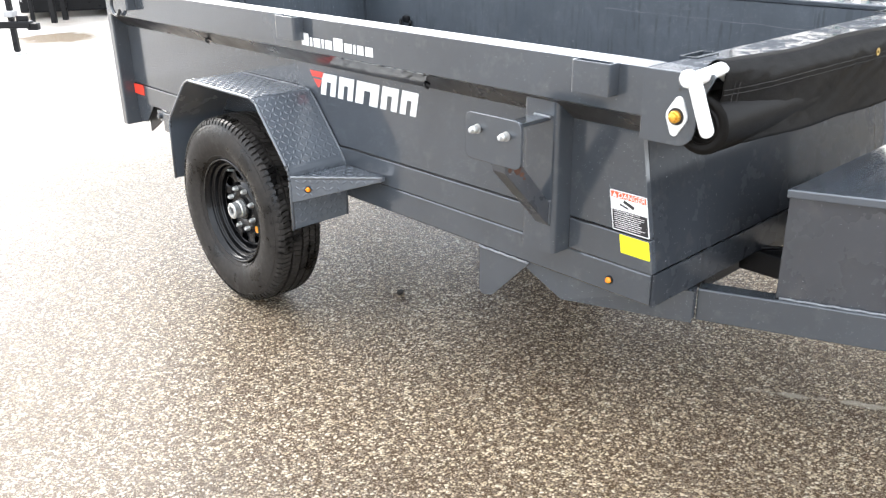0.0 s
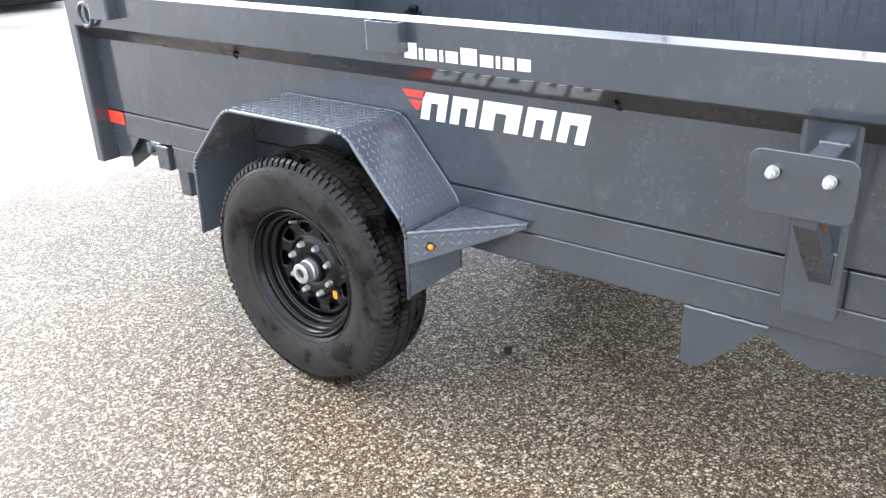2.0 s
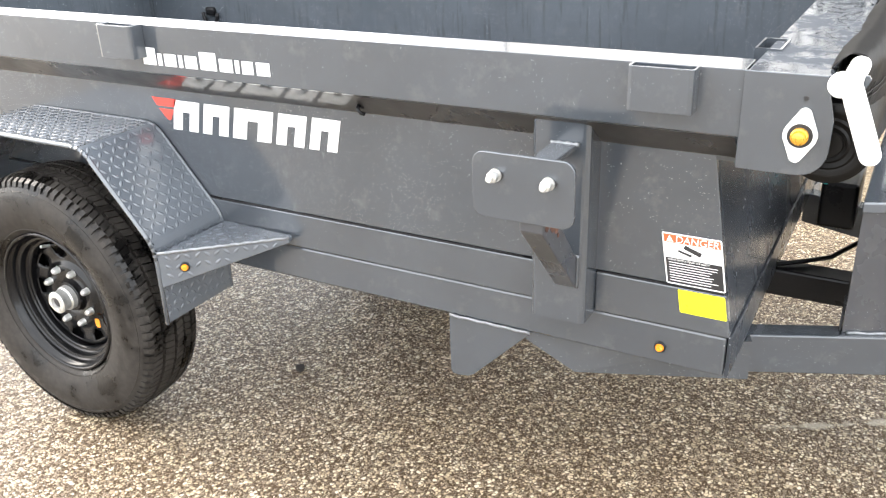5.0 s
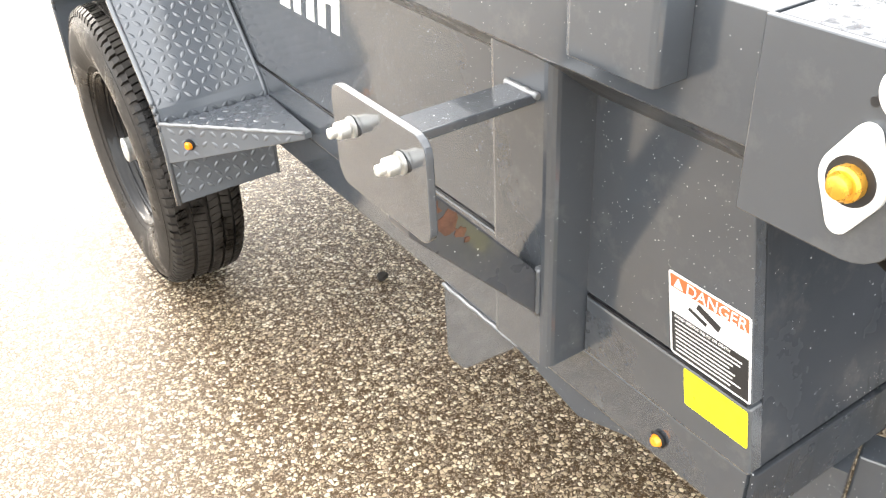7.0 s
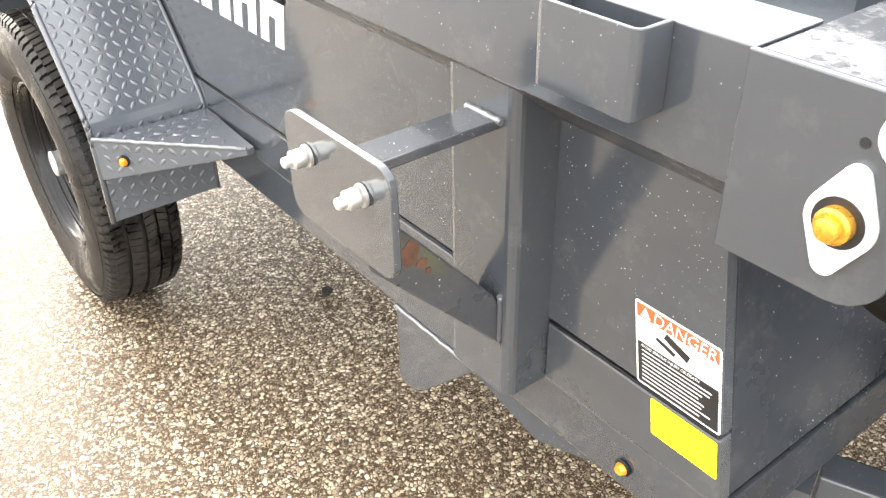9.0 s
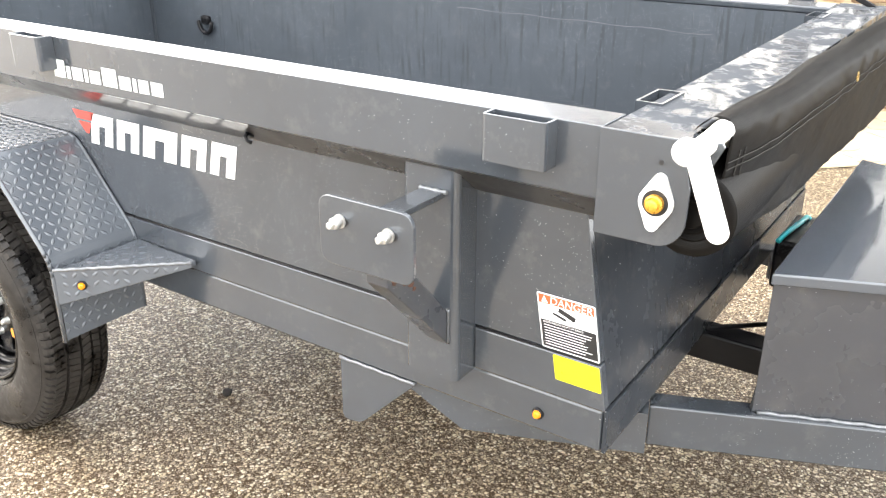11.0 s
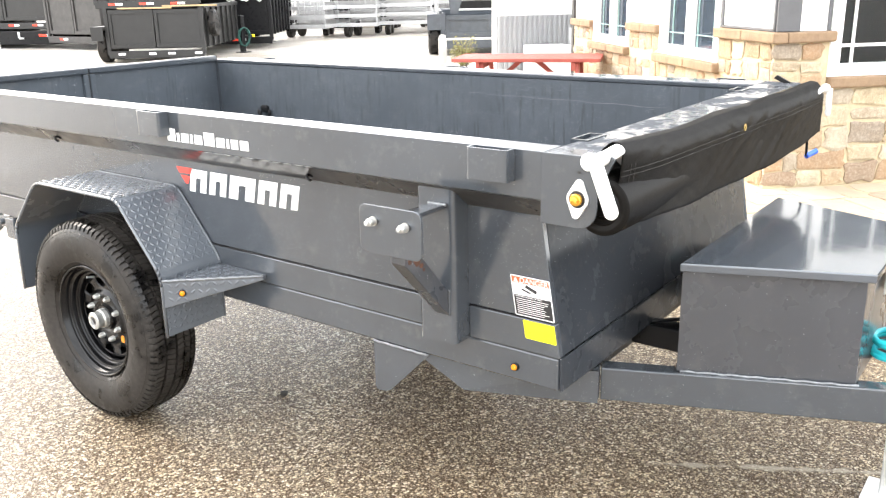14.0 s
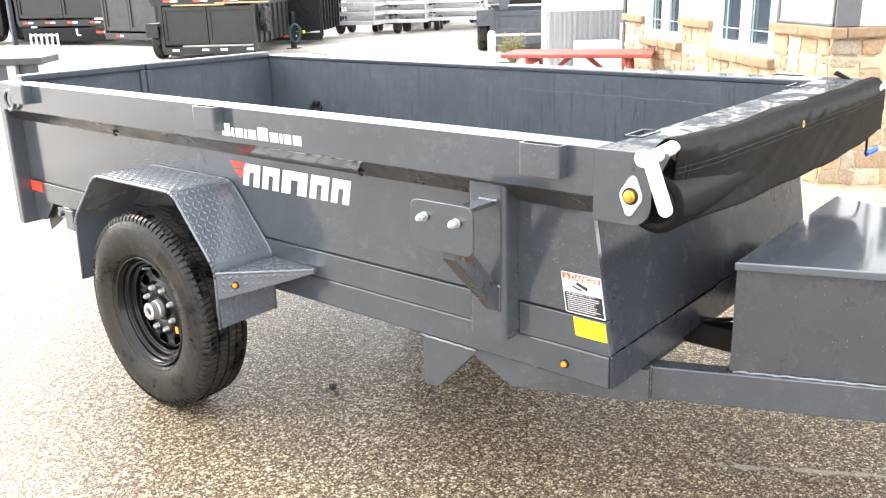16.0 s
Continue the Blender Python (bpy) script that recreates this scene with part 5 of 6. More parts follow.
# darker wing with ribbed steel wainscot
wing = thing("shed_wing", "white shed wing with ribbed steel wainscot", "building")
wing.matrix_basis = office.matrix_basis.copy()
boxes("wall", "siding", wing, (7.03, 7.2, -3.0, 0.45, 0.0, 3.0), bevel=0.003)
boxes("wall", "siding", wing, (7.201, 7.6, 0.25, 0.40, 0.0, 3.0), bevel=0.003)
ribs = []
y = -3.0
while y < 0.45:
    ribs += [(7.028, y), (7.006, y + 0.012), (7.006, y + 0.04), (7.028, y + 0.052)]
    y += 0.075
rib_bm = grown()
add_poly(rib_bm, ribs + [(7.0295, 0.45), (7.0295, -3.0)], "z", 0.02, 1.02)
part("ribbed_sheet", rib_bm, "tinroof", wing, "grey ribbed steel sheet")
boxes("roof", "greyboard", wing, (6.8, 7.8, -3.2, 0.65, 3.001, 3.12))
boxes("corner_post", "greyblack", wing, (LONG + 0.05, LONG + 0.13, -0.09, 0.0, 0.0, 3.0), label="dark steel corner post")
cab = thing("utility_cabinet", "white utility cabinet beside the ribbed wall", "cabinet")
cab.matrix_basis = office.matrix_basis @ pose(6.6, -0.2, 0)
boxes("body", "trim", cab, (-0.2, 0.2, -0.3, 0.3, 0.06, 0.62), bevel=0.015)
boxes("plinth", "concrete", cab, (-0.24, 0.24, -0.34, 0.34, 0.0, 0.059), bevel=0.01)
part("vent_pipe", add_rod(grown(), (0.0, -0.36, 0.0), (0.0, -0.36, 0.85), 0.045, 16), "pale", cab)

# picnic table
table = thing("picnic_table", "red painted wooden picnic table beside the office", "table")
ta, tb = Vector((6.14, 4.66, 0)), Vector((6.76, 3.22, 0))
tdir = (tb - ta).normalized()
table.matrix_basis = OFFICE_SIDE @ Matrix.Translation((ta + tb) / 2) @ Matrix.Rotation(math.atan2(tdir.y, tdir.x), 4, "Z")
TL = (tb - ta).length
for k in range(5):
    y0 = -0.36 + 0.145 * k
    part("plank", add_box(grown(), -TL / 2, TL / 2, y0, y0 + 0.138, 0.672, 0.71, 0.006), "redwood", table)
for s in (-1, 1):
    for k in range(2):
        y0 = s * 0.62 + (k - 1) * 0.145
        part("bench_plank", add_box(grown(), -TL / 2, TL / 2, y0, y0 + 0.138, 0.40, 0.438, 0.006), "redwood", table)
for x in (-TL / 2 + 0.28, TL / 2 - 0.28):
    part("crossbar", add_box(grown(), x - 0.02, x + 0.02, -0.70, 0.70, 0.31, 0.399, 0.004), "redwood", table)
    part("top_bar", add_box(grown(), x - 0.02, x + 0.02, -0.34, 0.34, 0.585, 0.671, 0.004), "redwood", table)
    for s in (-1, 1):
        part("leg", add_poly(grown(), [(s * 0.62, 0.0), (s * 0.52, 0.0), (s * 0.20, 0.67), (s * 0.30, 0.67)], "x", x + 0.021, x + 0.058, 0.004), "redwood", table)
    part("strut", add_poly(grown(), [(x * 0.93, 0.36), (x * 0.86, 0.36), (0.04 * (1 if x > 0 else -1), 0.67), (0.12 * (1 if x > 0 else -1), 0.67)], "y", -0.02, 0.02, 0.003), "redwood", table)

# bollard and shrub
bol = tagged(part("bollard", add_round(grown(), [(0, 0.07), (0.47, 0.07), (0.52, 0.055), (0.54, 0.02), (0.542, 0)], ((0, 0, 0), (0, 0, 1)), 24), "concrete"), "pale concrete bollard at the kerb", "bollard")
bol.matrix_basis = YARD @ pose(10.55, 8.1, 0)
bush = thing("shrub", "small yellow-green shrub by the bollard", "shrub")
bush.matrix_basis = YARD @ pose(10.25, 7.45, 0) @ Matrix.Scale(0.8, 4)
rnd = random.Random(5)
stems = grown()
leaves_v, leaves_f = [], []
for k in range(26):
    a, r, h = rnd.uniform(0, 6.28), rnd.uniform(0.05, 0.32), rnd.uniform(0.28, 0.66)
    tip = Vector((r * math.cos(a), r * math.sin(a), h))
    add_sweep(stems, [(0.03 * math.cos(a), 0.03 * math.sin(a), 0), tuple(tip * 0.55 + Vector((0, 0, 0.05))), tuple(tip)], 0.006, 5)
    for j in range(46):
        f = rnd.uniform(0.35, 1.02)
        c = tip * f + Vector((rnd.gauss(0, 0.045), rnd.gauss(0, 0.045), rnd.gauss(0, 0.04)))
        d = Vector((rnd.gauss(0, 1), rnd.gauss(0, 1), rnd.gauss(0, 1))).normalized()
        e = d.orthogonal().normalized()
        s = rnd.uniform(0.018, 0.034)
        n = len(leaves_v)
        leaves_v += [tuple(c - d * s), tuple(c + e * s * 0.45), tuple(c + d * s), tuple(c - e * s * 0.45)]
        leaves_f.append((n, n + 1, n + 2, n + 3))
part("stems", stems, "bark", bush)
raw_part("leaves", leaves_v, leaves_f, "leaf", bush)["kind"] = "stuff"


# ---- trailers parked behind ----
def lot_frame(a, b, group=YARD):
    a, b = Vector((*a, 0)), Vector((*b, 0))
    d = (b - a).normalized()
    return group @ Matrix.Translation(a) @ Matrix.Rotation(math.atan2(d.y, d.x), 4, "Z"), (b - a).length


def small_wheel(parent, x, y, r=0.36, w=0.22):
    o = part("wheel", add_round(grown(), [(-w / 2, r * 0.55), (-w / 2, r * 0.9), (-w / 2 + 0.03, r), (w / 2 - 0.03, r), (w / 2, r * 0.9), (w / 2, r * 0.55)], ((x, y, r), (1, 0, 0)), 28), "rubber", parent)
    part("hub", add_round(grown(), [(-w / 2 + 0.02, r * 0.54), (-w / 2 + 0.06, r * 0.3), (-w / 2 + 0.05, 0.0)], ((x, y, r), (1, 0, 0)), 20), "pale", o)
    return o


def parked_dump(name, a, b, deck, top, depth, material, label, ribs=7, wheels=(1.6, 2.5), strips=(0.18, 0.5, 0.8), sides=(-1, 1), group=YARD, red=True):
    """A parked dump trailer whose tailgate stands between a and b."""
    t = thing(name, label, "trailer", "trailers in the yard")
    m, w = lot_frame(a, b, group)
    t.matrix_basis = m
    bm = grown()
    add_box(bm, 0.0, 0.05, 0.06, depth, deck, top, 0.01)
    add_box(bm, w - 0.05, w, 0.06, depth, deck, top, 0.01)
    add_box(bm, 0.05, w - 0.05, depth - 0.05, depth, deck, top, 0.01)
    add_box(bm, 0.05, w - 0.05, 0.06, depth - 0.05, deck, deck + 0.05, 0.005)
    part("body", bm, material, t)
    for k, (x0, x1) in enumerate(((0.06, w / 2 - 0.01), (w / 2 + 0.01, w - 0.06))):
        door = part("gate_door", add_box(grown(), x0, x1, 0.03, 0.055, deck + 0.02, top - 0.03, 0.004), material, t)
        boxes("gate_frame", material, door, (x0, x1, 0.0, 0.03, deck + 0.02, deck + 0.1), (x0, x1, 0.0, 0.03, top - 0.12, top - 0.03), (x0, x0 + 0.07, 0.0, 0.03, deck + 0.1, top - 0.12), (x1 - 0.07, x1, 0.0, 0.03, deck + 0.1, top - 0.12))
    boxes("corner_post", material, t, (-0.03, 0.055, -0.02, 0.055, max(0.02, deck - 0.12), top + 0.02))
    boxes("corner_post", material, t, (w - 0.055, w + 0.03, -0.02, 0.055, max(0.02, deck - 0.12), top + 0.02))
    boxes("bumper", material, t, (0.0, w, -0.03, 0.08, max(0.06, deck - 0.2), deck - 0.04), bevel=0.01)
    for k in range(ribs):
        y = 0.3 + (depth - 0.5) * k / max(1, ribs - 1)
        boxes("rib", material, t, (-0.05, -0.002, y, y + 0.07, deck, top - 0.02))
        boxes("rib", material, t, (w + 0.002, w + 0.05, y, y + 0.07, deck, top - 0.02))
    boxes("top_rail", material, t, (-0.055, 0.0, 0.06, depth, top - 0.02, top + 0.06))
    boxes("top_rail", material, t, (w, w + 0.055, 0.06, depth, top - 0.02, top + 0.06))
    for y in wheels:
        for s in sides:
            small_wheel(t, -0.16 if s < 0 else w + 0.16, y)
    if wheels:
        for x in [-0.30 if s < 0 else w + 0.03 for s in sides]:
            boxes("fender", material, t, (x, x + 0.27, wheels[0] - 0.5, wheels[-1] + 0.5, 0.78, 0.80), (x, x + 0.27, wheels[0] - 0.52, wheels[0] - 0.5, 0.5, 0.80))
    for f in strips:
        boxes("marker_strip", "white", t, (w * f, w * f + 0.16, -0.034, -0.0305, max(0.1, deck - 0.13), max(0.15, deck - 0.08)), bevel=0.001)
        if red:
            boxes("marker_strip", "reflector", t, (w * f - 0.16, w * f - 0.002, -0.034, -0.0305, max(0.1, deck - 0.13), max(0.15, deck - 0.08)), bevel=0.001)
    boxes("drawbar", material, t, (w / 2 - 0.08, w / 2 + 0.08, depth + 0.001, depth + 1.3, deck - 0.2, deck - 0.08))
    return t


NEAR = Matrix.Identity(4)
black_c = parked_dump("parked_trailer", (9.65, 16.8), (10.95, 15.1), 0.30, 1.18, 3.6, "dullblack", "black dump trailer with closed barn doors in the yard", wheels=(0.35, 1.2), sides=(-1,), strips=(0.1, 0.42, 0.62, 0.9), group=NEAR, red=False)
parked_dump("parked_trailer", (9.85, 23.4), (11.0, 20.7), 0.68, 2.0, 4.2, "dullblack", "black dump trailer with a row of reflectors", strips=(0.12, 0.36, 0.6, 0.84))
parked_dump("parked_trailer", (10.75, 20.6), (10.9, 18.5), 0.35, 1.7, 3.8, "greyblack", "dull black dump trailer with an open door", strips=(0.3,))
parked_dump("parked_trailer", (11.75, 16.3), (12.93, 14.79), 0.32, 1.2, 3.4, "black", "black dump trailer with a spare wheel on its side", strips=(0.2, 0.6), sides=(-1,))
goose = parked_dump("parked_trailer", (12.55, 9.55), (13.75, 8.0), 0.34, 0.8, 3.8, "greypaint", "dark grey ribbed dump trailer behind the bollard", ribs=9, wheels=(0.5, 1.4), strips=())
parked_dump("parked_trailer", (9.05, 25.2), (9.64, 23.9), 0.45, 2.1, 4.0, "black", "black dump trailer at the far side of the yard", strips=(0.3, 0.7))
gw = (Vector((13.75, 8.0)) - Vector((12.55, 9.55))).length
boxes("ramp_tray", "black", goose, (0.16, gw, -0.02, 0.6, 0.90, 1.04), label="black ramp tray")
boxes("tray_lip", "galv", goose, (0.2, gw - 0.02, -0.03, 0.0, 0.862, 0.898))
boxes("pump_box", "greypaint", goose, (0.45, gw - 0.03, 0.15, 0.75, 1.06, 1.5), label="grey pump box")
part("neck", add_poly(grown(), [(0.16, 0.8), (0.30, 0.8), (0.62, 1.75), (0.05, 1.75)], "y", -0.06, -0.032, 0.006), "greypaint", goose, "slanted grey gooseneck plate")
for k in range(6):
    boxes("slat", "pale", goose, (-0.10, -0.06, 0.25 + 0.42 * k, 0.31 + 0.42 * k, 0.45, 1.25))
parked_dump("parked_trailer", (9.55, 16.95), (10.95, 15.15), 1.38, 2.3, 3.5, "dullblack", "black dump trailer stacked on another one", wheels=(), strips=(0.2, 0.5, 0.8), group=NEAR)
row = thing("parked_trailer", "black low trailer under a row of reflectors", "trailer", "trailers in the yard")
row.matrix_basis, row_w = lot_frame((9.75, 23.0), (10.85, 20.55))
boxes("body", "black", row, (0.0, row_w, 0.0, 2.4, 0.1, 0.44), bevel=0.02)
boxes("fender", "black", row, (-0.42, -0.06, 0.4, 1.5, 0.50, 0.54), (-0.42, -0.06, 0.36, 0.4, 0.25, 0.54), bevel=0.01)
boxes("marker_strip", "reflector", row, (row_w - 0.42, row_w - 0.2, -0.012, -0.002, 0.3, 0.36), bevel=0.001)
boxes("marker_strip", "white", row, (row_w - 0.19, row_w - 0.02, -0.012, -0.002, 0.3, 0.36), bevel=0.001)
boxes("lamp", "trim", row, (row_w * 0.62, row_w * 0.62 + 0.05, -0.03, -0.002, 0.28, 0.42), (row_w * 0.63, row_w * 0.63 + 0.12, -0.03, -0.002, 0.24, 0.278), bevel=0.004)
lattice = thing("ramp_gate", "white tubular ramp gate leaning on a trailer", "gate")
lattice.matrix_basis, lat_w = lot_frame((9.25, 21.6), (9.55, 20.82))
bm = grown()
for k in range(6):
    add_box(bm, lat_w * k / 5 - 0.02, lat_w * k / 5 + 0.02, -0.02, 0.02, 0.0, 0.36, 0.004)
for z in (0.06, 0.32):
    add_box(bm, 0.0, lat_w, -0.02, 0.02, z - 0.02, z + 0.02, 0.004)
part("lattice", bm, "trim", lattice)
post = tagged(part("light_pole", add_box(grown(), -0.06, 0.06, -0.06, 0.06, 0.0, 4.0, 0.02), "greypaint"), "grey square steel pole in the yard", "pole")
post.matrix_basis = YARD @ pose(9.76, 23.58, 0)
# cable, hose and jack by the trailer with the spare wheel
cable_m, cable_w = lot_frame((11.75, 16.3), (12.93, 14.79))
loose = thing("loose_cable", "pale cable hanging over a black trailer", "cable")
loose.matrix_basis = cable_m
part("cord", add_sweep(grown(), [(cable_w * (0.45 + 0.55 * k / 24), -0.05, 1.22 - 0.13 * abs(math.sin(k * 0.42)) + 0.02 * math.sin(k * 1.9)) for k in range(25)], 0.016, 6), "trim", loose)
stand = thing("trailer_jack", "black trailer jack with a coiled green hose", "jack")
stand.matrix_basis = YARD @ pose(11.72, 14.45, 0)
part("post", add_box(grown(), -0.05, 0.05, -0.05, 0.05, 0.02, 0.8, 0.01), "black", stand)
part("foot", add_box(grown(), -0.12, 0.12, -0.12, 0.12, 0.0, 0.0199, 0.004), "black", stand)
part("hose", add_sweep(grown(), [(0.10 * math.cos(0.52 * k), -0.1 - 0.06 * math.cos(0.52 * k) + 0.002 * k, 0.34 + 0.2 * math.sin(0.52 * k)) for k in range(36)], 0.014, 6), "green", stand, "dark green rubber hose")
part("plug", add_box(grown(), 0.25, 0.31, -0.07, -0.01, 0.32, 0.38, 0.01), "yellow", stand, "yellow plug")
part("plug_arm", add_box(grown(), 0.0501, 0.2499, -0.06, -0.02, 0.33, 0.37, 0.004), "black", stand)
# spare wheel hung on the closest black trailer
m, w = lot_frame((9.65, 16.8), (10.95, 15.1), NEAR)
spare = thing("spare_wheel", "black spare wheel hung on the trailer side", "wheel")
spare.matrix_basis = m
for o in small_wheel(spare, w + 0.14, 0.5, 0.3, 0.16).children_recursive + list(spare.children):
    if o.parent == spare:
        o.matrix_basis = Matrix.Translation((0, 0, 0.52))
# lumber and straps laid over the closest black trailer
lumber = thing("lumber_strips", "pale timber strips lying over the black trailer", "lumber")
lumber.matrix_basis = black_c.matrix_basis.copy()
boxes("strip", "wood", lumber, (0.3, 1.5, -0.05, 0.05, 1.165, 1.20))
boxes("strip", "wood", lumber, (1.3, 2.5, -0.06, 0.04, 1.202, 1.235))


def parked_rack(a, b, levels, label, mesh=True, group=YARD):
    """Pale utility trailers stacked on one another."""
    t = thing("stacked_trailers", label, "trailer", "stacked pale trailers")
    m, w = lot_frame(a, b, group)
    t.matrix_basis = m
    z = 0.30
    for k in range(levels):
        deck = part("deck_frame", grown(), "pale", t)
        bm = grown()
        add_box(bm, 0, w, 0.0, 0.08, z, z + 0.1, 0.01)
        add_box(bm, 0, w, 3.4, 3.48, z, z + 0.1, 0.01)
        add_box(bm, 0, 0.06, 0.08, 3.4, z, z + 0.1, 0.01)
        add_box(bm, w - 0.06, w, 0.08, 3.4, z, z + 0.1, 0.01)
        for j in range(6):
            add_box(bm, 0.06, w - 0.06, 0.4 + 0.5 * j, 0.45 + 0.5 * j, z + 0.02, z + 0.07, 0.004)
        bm.to_mesh(deck.data)
        bm.free()
        rails = grown()
        for j in range(11):
            add_box(rails, w * j / 10 - 0.008, w * j / 10 + 0.008, 0.01, 0.03, z + 0.101, z + 0.239, 0.002)
        add_box(rails, 0.1 * w, 0.9 * w, 1.2, 1.5, z + 0.101, z + 0.2, 0.01)
        part("side_rail", rails, "pale", t)["kind"] = "stuff"
        part("axle_beam", add_box(grown(), -0.05, w + 0.05, 1.7, 1.9, z - 0.06, z - 0.002, 0.01), "black", t)
        for x in (0.0, w - 0.04):
            for y in (0.0, 3.42):
                boxes("upright", "pale", t, (x, x + 0.04, y, y + 0.04, z + 0.101, z + 0.239))
        if k == levels - 1 and mesh:
            gate = grown()
            for j in range(9):
                add_box(gate, w * j / 8 - 0.012, w * j / 8 + 0.012, -0.06, -0.03, z, z + 0.95, 0.003)
            for j in range(5):
                add_box(gate, 0, w, -0.03, -0.005, z + 0.22 * j, z + 0.03 + 0.22 * j, 0.003)
            part("ramp_gate", gate, "pale", t)
        z += 0.24
    for y in (1.4, 2.2):
        small_wheel(t, -0.14, y, 0.2, 0.15)
        small_wheel(t, w + 0.14, y, 0.2, 0.15)
    return t


parked_rack((15.2, 17.1), (15.75, 15.75), 3, "pale utility trailers with a mesh ramp gate", True)
parked_rack((16.4, 16.5), (17.25, 15.2), 5, "stack of pale utility trailers")
parked_rack((18.0, 15.8), (18.9, 14.55), 4, "stack of pale utility trailers")
parked_rack((19.5, 19.5), (20.6, 17.7), 6, "tall stack of pale trailers far back")
parked_rack((21.5, 17.0), (22.4, 15.2), 6, "tall stack of pale trailers far back")
parked_rack((14.3, 20.6), (15.2, 18.9), 6, "tall stack of pale trailers far back", True)
parked_rack((23.5, 21.5), (24.6, 19.2), 7, "tall stack of pale trailers far back")
parked_rack((16.5, 21.5), (17.6, 19.7), 5, "tall stack of pale trailers far back", True)

# flat trailer with its tongue and jack
flat = thing("flatbed_trailer", "dark grey flatbed trailer with a tongue jack", "trailer")
flat.matrix_basis = REAR_YARD @ pose(1.25, 8.41, 0, 0, 0, -48)
boxes("deck", "greyblack", flat, (-1.0, 0.72, 2.1, 2.7, 0.60, 0.68), bevel=0.01)
for x in (-0.2, 0.14, 0.5, 0.86):
    boxes("side_stake", "pale", flat, (x - 0.2, x - 0.1, 2.15, 2.25, 0.36, 0.599))
boxes("front_panel", "greypaint", flat, (-0.6, 0.68, 2.26, 2.29, 0.36, 0.599))
boxes("leg", "black", flat, (-0.8, -0.74, 2.3, 2.36, 0.0, 0.599), bevel=0.004)
boxes("leg", "black", flat, (-0.8, -0.74, 2.6, 2.66, 0.0, 0.599), bevel=0.004)
boxes("coupler", "black", flat, (-0.4, 0.2, -0.05, 0.05, 0.25, 0.32), (0.16, 0.27, -0.035, 0.035, 0.23, 0.30), bevel=0.012)
boxes("coupler_latch", "black", flat, (0.05, 0.17, -0.015, 0.015, 0.321, 0.37), bevel=0.006)
boxes("jack_post", "black", flat, (-0.025, 0.025, -0.025, 0.025, 0.0195, 0.95), bevel=0.006)
boxes("jack_collar", "pale", flat, (-0.045, 0.045, -0.052, 0.052, 0.36, 0.42), bevel=0.008)
part("jack_handle", add_sweep(grown(), [(0.03, 0, 0.6), (0.12, 0, 0.6), (0.13, 0, 0.58), (0.13, 0, 0.5)], 0.009, 8), "pale", flat)
boxes("jack_foot", "zinc", flat, (-0.08, 0.08, -0.08, 0.08, 0.0, 0.019))
low = thing("parked_trailer", "black low trailer with a jack behind the flatbed", "trailer", "trailers in the yard")
low.matrix_basis, low_w = lot_frame((2.3, 11.2), (3.25, 10.75), REAR_YARD)
boxes("body", "black", low, (0.0, low_w + 1.0, 0.0, 1.6, 0.08, 0.26), bevel=0.02)
boxes("deck", "pale", low, (0.0, low_w + 1.0, 0.02, 1.6, 0.262, 0.30), bevel=0.006)
boxes("jack_post", "black", low, (0.15, 0.20, -0.4, -0.35, 0.0, 0.75), bevel=0.006)
boxes("jack_arm", "black", low, (-0.05, 0.149, -0.4, -0.35, 0.44, 0.49), bevel=0.006)
parked_rack((2.9, 12.6), (3.9, 12.0), 1, "pale low trailer behind the flatbed", False, REAR_YARD)

# scrap on the asphalt
scrap = grown()
add_poly(scrap, [(0.218, 1.325), (0.232, 1.318), (0.252, 1.33), (0.248, 1.348), (0.232, 1.352), (0.222, 1.343)], "z", 0.0, 0.012, 0.003)
tagged(part("debris", scrap, "rubber"), "small dark scrap lying on wet asphalt", "debris")

# ---- paving and stonework: many pieces, last ----
pave = tagged(part("pavement", add_poly(grown(), [(-1.0, 1.2), (-1.0, -4.5), (-0.002, -4.5), (-0.002, 0.002), (4.6, 0.002), (4.6, 1.2)], "z", 0.003, 0.012), "mortar"), "pale flagstone pavement along the office", "pavement", kind="structure")
pave.matrix_basis = office.matrix_basis.copy()


def split(rect, size, rng, out, ratio=1.5):
    """Cuts a rectangle at random until the pieces are about one stone large."""
    a0, a1, b0, b1 = rect
    w, h = a1 - a0, b1 - b0
    if w * h < size * rng.uniform(0.6, 1.9) and w < 3.2 * h and h < 1.6 * w or min(w, h) < 0.07:
        out.append(rect)
        return
    f = rng.uniform(0.36, 0.64)
    if w > h * ratio:
        split((a0, a0 + w * f, b0, b1), size, rng, out, ratio)
        split((a0 + w * f, a1, b0, b1), size, rng, out, ratio)
    else:
        split((a0, a1, b0, b0 + h * f), size, rng, out, ratio)
        split((a0, a1, b0 + h * f, b1), size, rng, out, ratio)


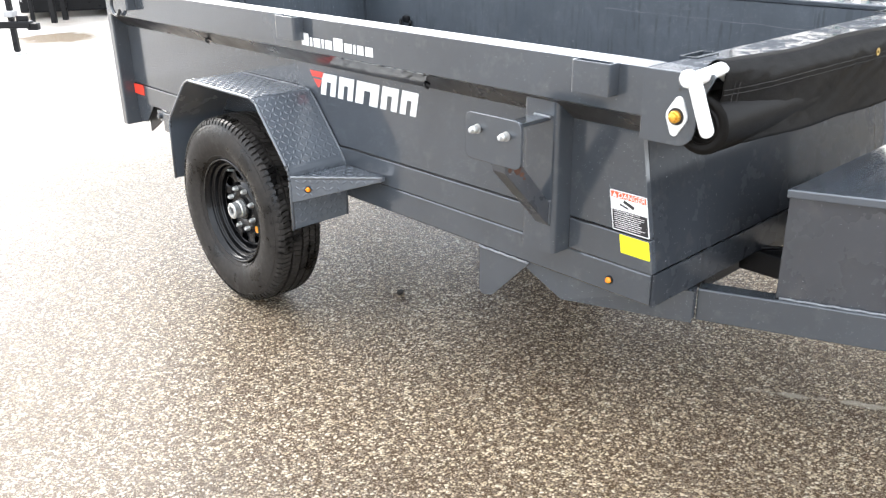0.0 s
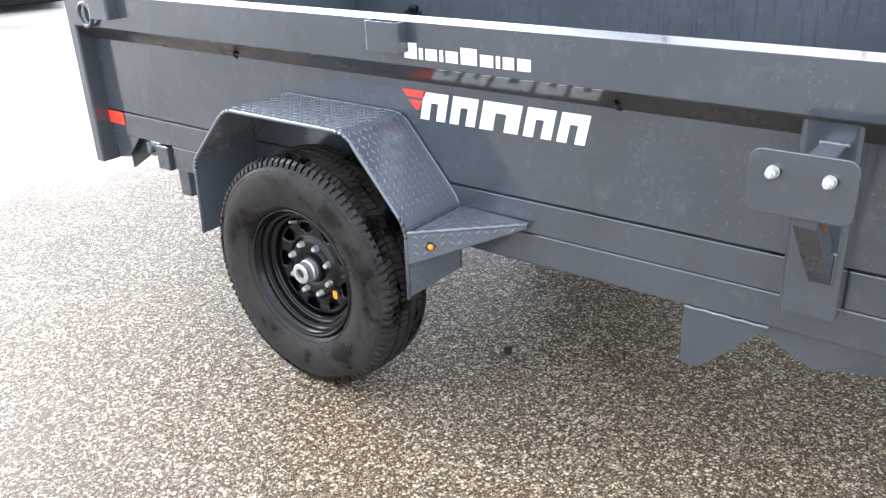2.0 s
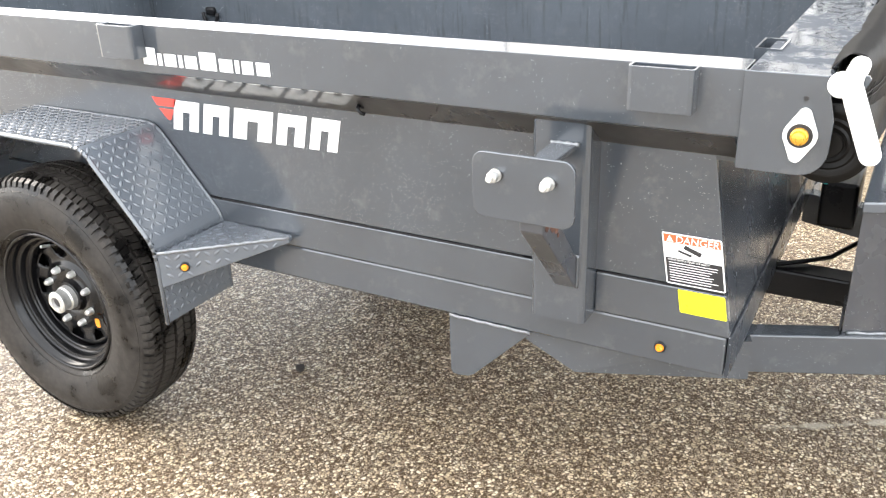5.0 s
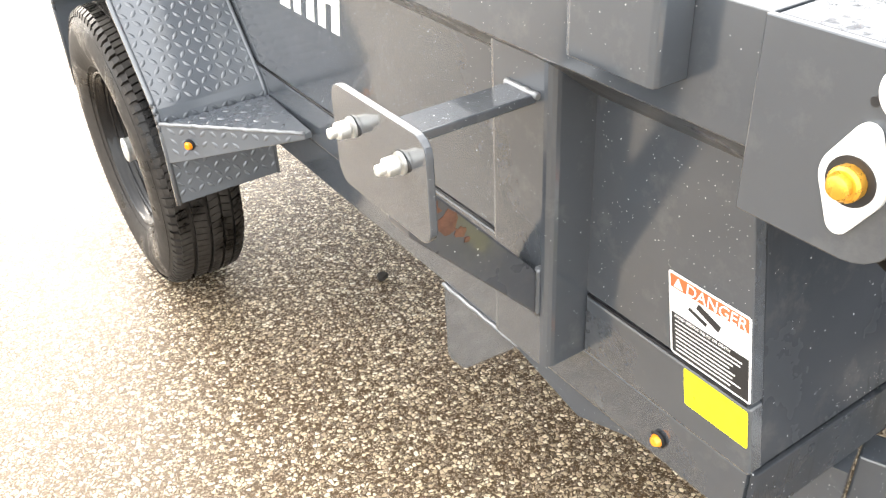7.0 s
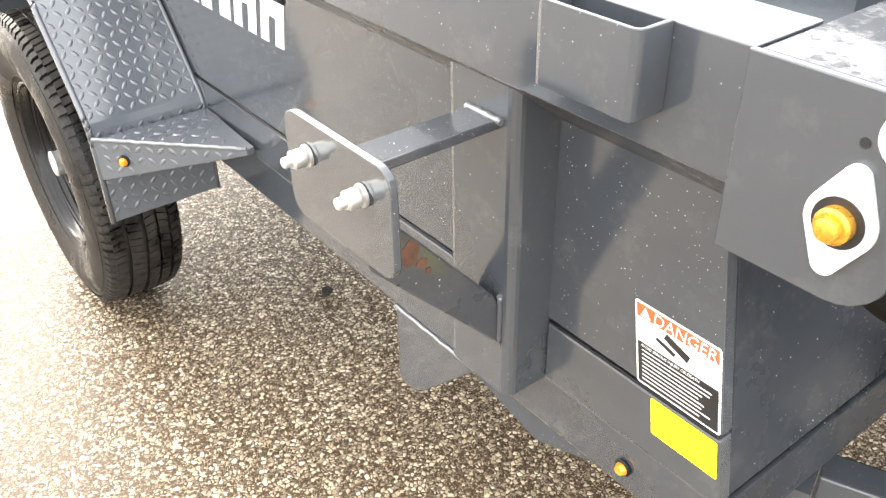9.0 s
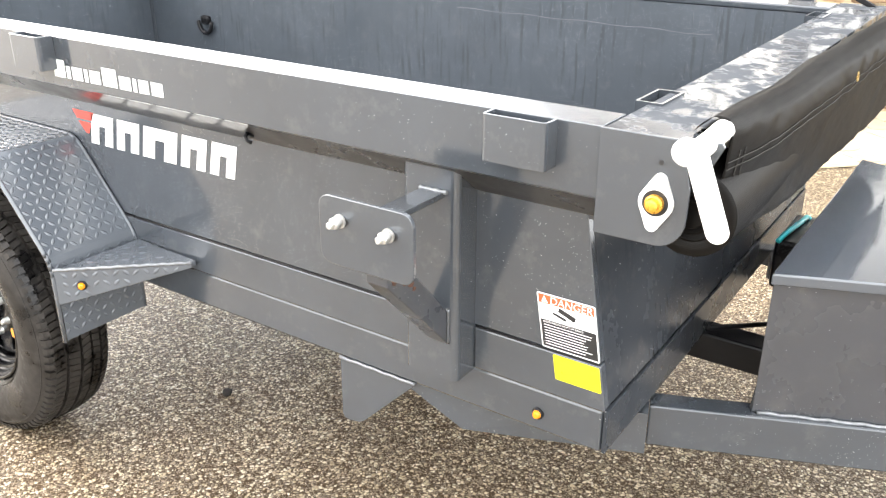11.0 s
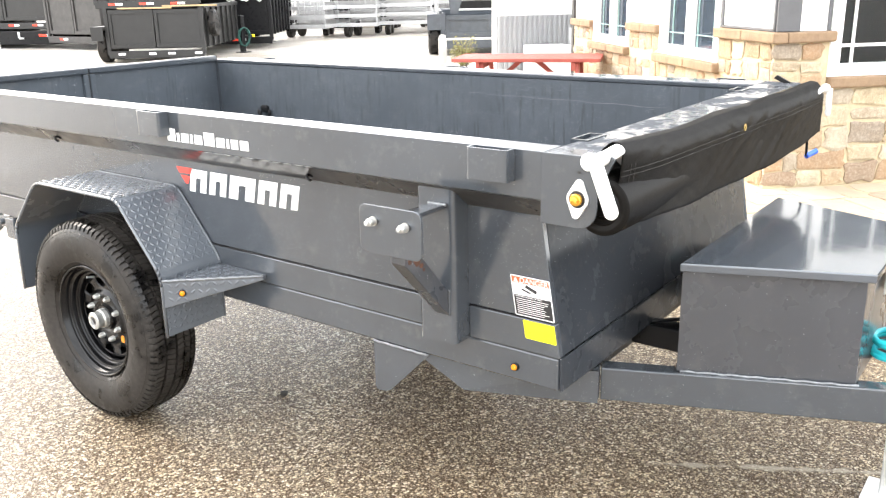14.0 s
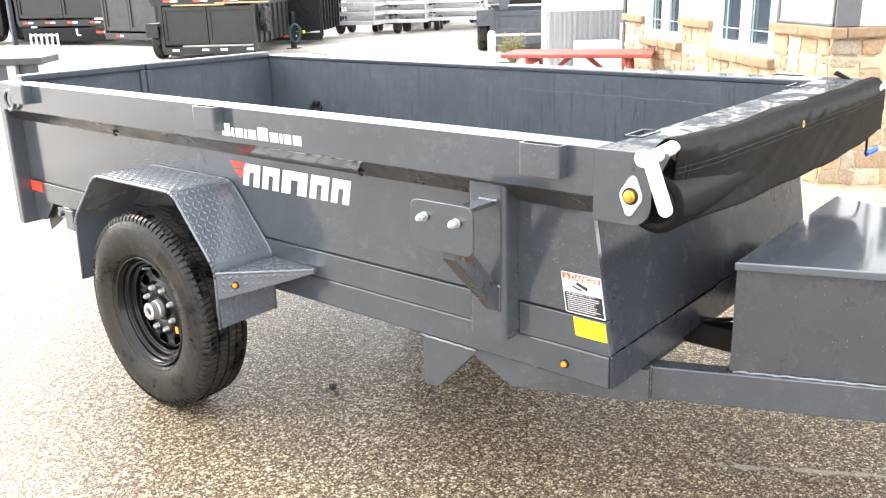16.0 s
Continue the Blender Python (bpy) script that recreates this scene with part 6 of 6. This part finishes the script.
def stone_mesh(rect, rng, gap, proud):
    """One rough stone: an uneven outline with a chamfered, bulging face; lies in (a, b), proud along +c."""
    a0, a1, b0, b1 = rect
    g = gap / 2
    a0, a1, b0, b1 = a0 + g, a1 - g, b0 + g, b1 - g
    w, h = a1 - a0, b1 - b0
    r = min(w, h) * rng.uniform(0.08, 0.2)
    ring0 = []
    for (x, y) in ((a0 + r, b0), ((a0 + a1) / 2, b0), (a1 - r, b0), (a1, b0 + r), (a1, (b0 + b1) / 2), (a1, b1 - r), (a1 - r, b1), ((a0 + a1) / 2, b1), (a0 + r, b1), (a0, b1 - r), (a0, (b0 + b1) / 2), (a0, b0 + r)):
        ring0.append((x + rng.uniform(-1, 1) * min(0.016, w * 0.09), y + rng.uniform(-1, 1) * min(0.016, h * 0.11)))
    cx, cy = (a0 + a1) / 2, (b0 + b1) / 2
    k = 1 - min(0.3, 0.03 / min(w, h))
    p = proud * rng.uniform(0.6, 1.3)
    vs = [(x, y, 0.0) for x, y in ring0] + [(x, y, p * 0.7) for x, y in ring0] + [(cx + (x - cx) * k, cy + (y - cy) * k, p * rng.uniform(0.9, 1.15)) for x, y in ring0] + [(cx, cy, p * 1.1)]
    fs = []
    for i in range(12):
        j = (i + 1) % 12
        fs += [(i, j, 12 + j, 12 + i), (12 + i, 12 + j, 24 + j, 24 + i), (24 + i, 24 + j, 36)]
    return vs, fs


def stones(parent, regions, place, size, rng, gap, proud, name, material, ratio=1.5):
    for rect in regions:
        cells = []
        split(rect, size, rng, cells, ratio)
        for c in cells:
            vs, fs = stone_mesh(c, rng, gap, proud)
            raw_part(name, [place(*v) for v in vs], fs, material, parent)


rs = random.Random(11)
stones(long_wall, ((0.03, LONG, 0.02, SILL), (0.03, WIN_L[0][0] - 0.01, SILL + 0.005, CAP - 0.004), (WIN_L[0][1] + 0.02, WIN_L[1][0] - 0.02, SILL + 0.08, CAP - 0.034), (WIN_L[1][1] + 0.03, LONG, SILL + 0.08, CAP - 0.054)), lambda a, b, c: (a, c - 0.004, b), 0.024, rs, 0.012, 0.016, "stone", "stone")
stones(front_wall, ((0.0, 2.9, 0.02, SILL - 0.045), (0.0, WIN_F[0] - 0.02, SILL - 0.04, CAP - 0.004)), lambda a, b, c: (-c + 0.004, -a + 0.02, b), 0.034, rs, 0.012, 0.02, "stone", "stone")
stones(pave, ((-1.0, -0.03, -2.6, 1.2),), lambda a, b, c: (a, b, 0.010 + c), 0.10, rs, 0.025, 0.012, "flagstone", "flag", 1.2)
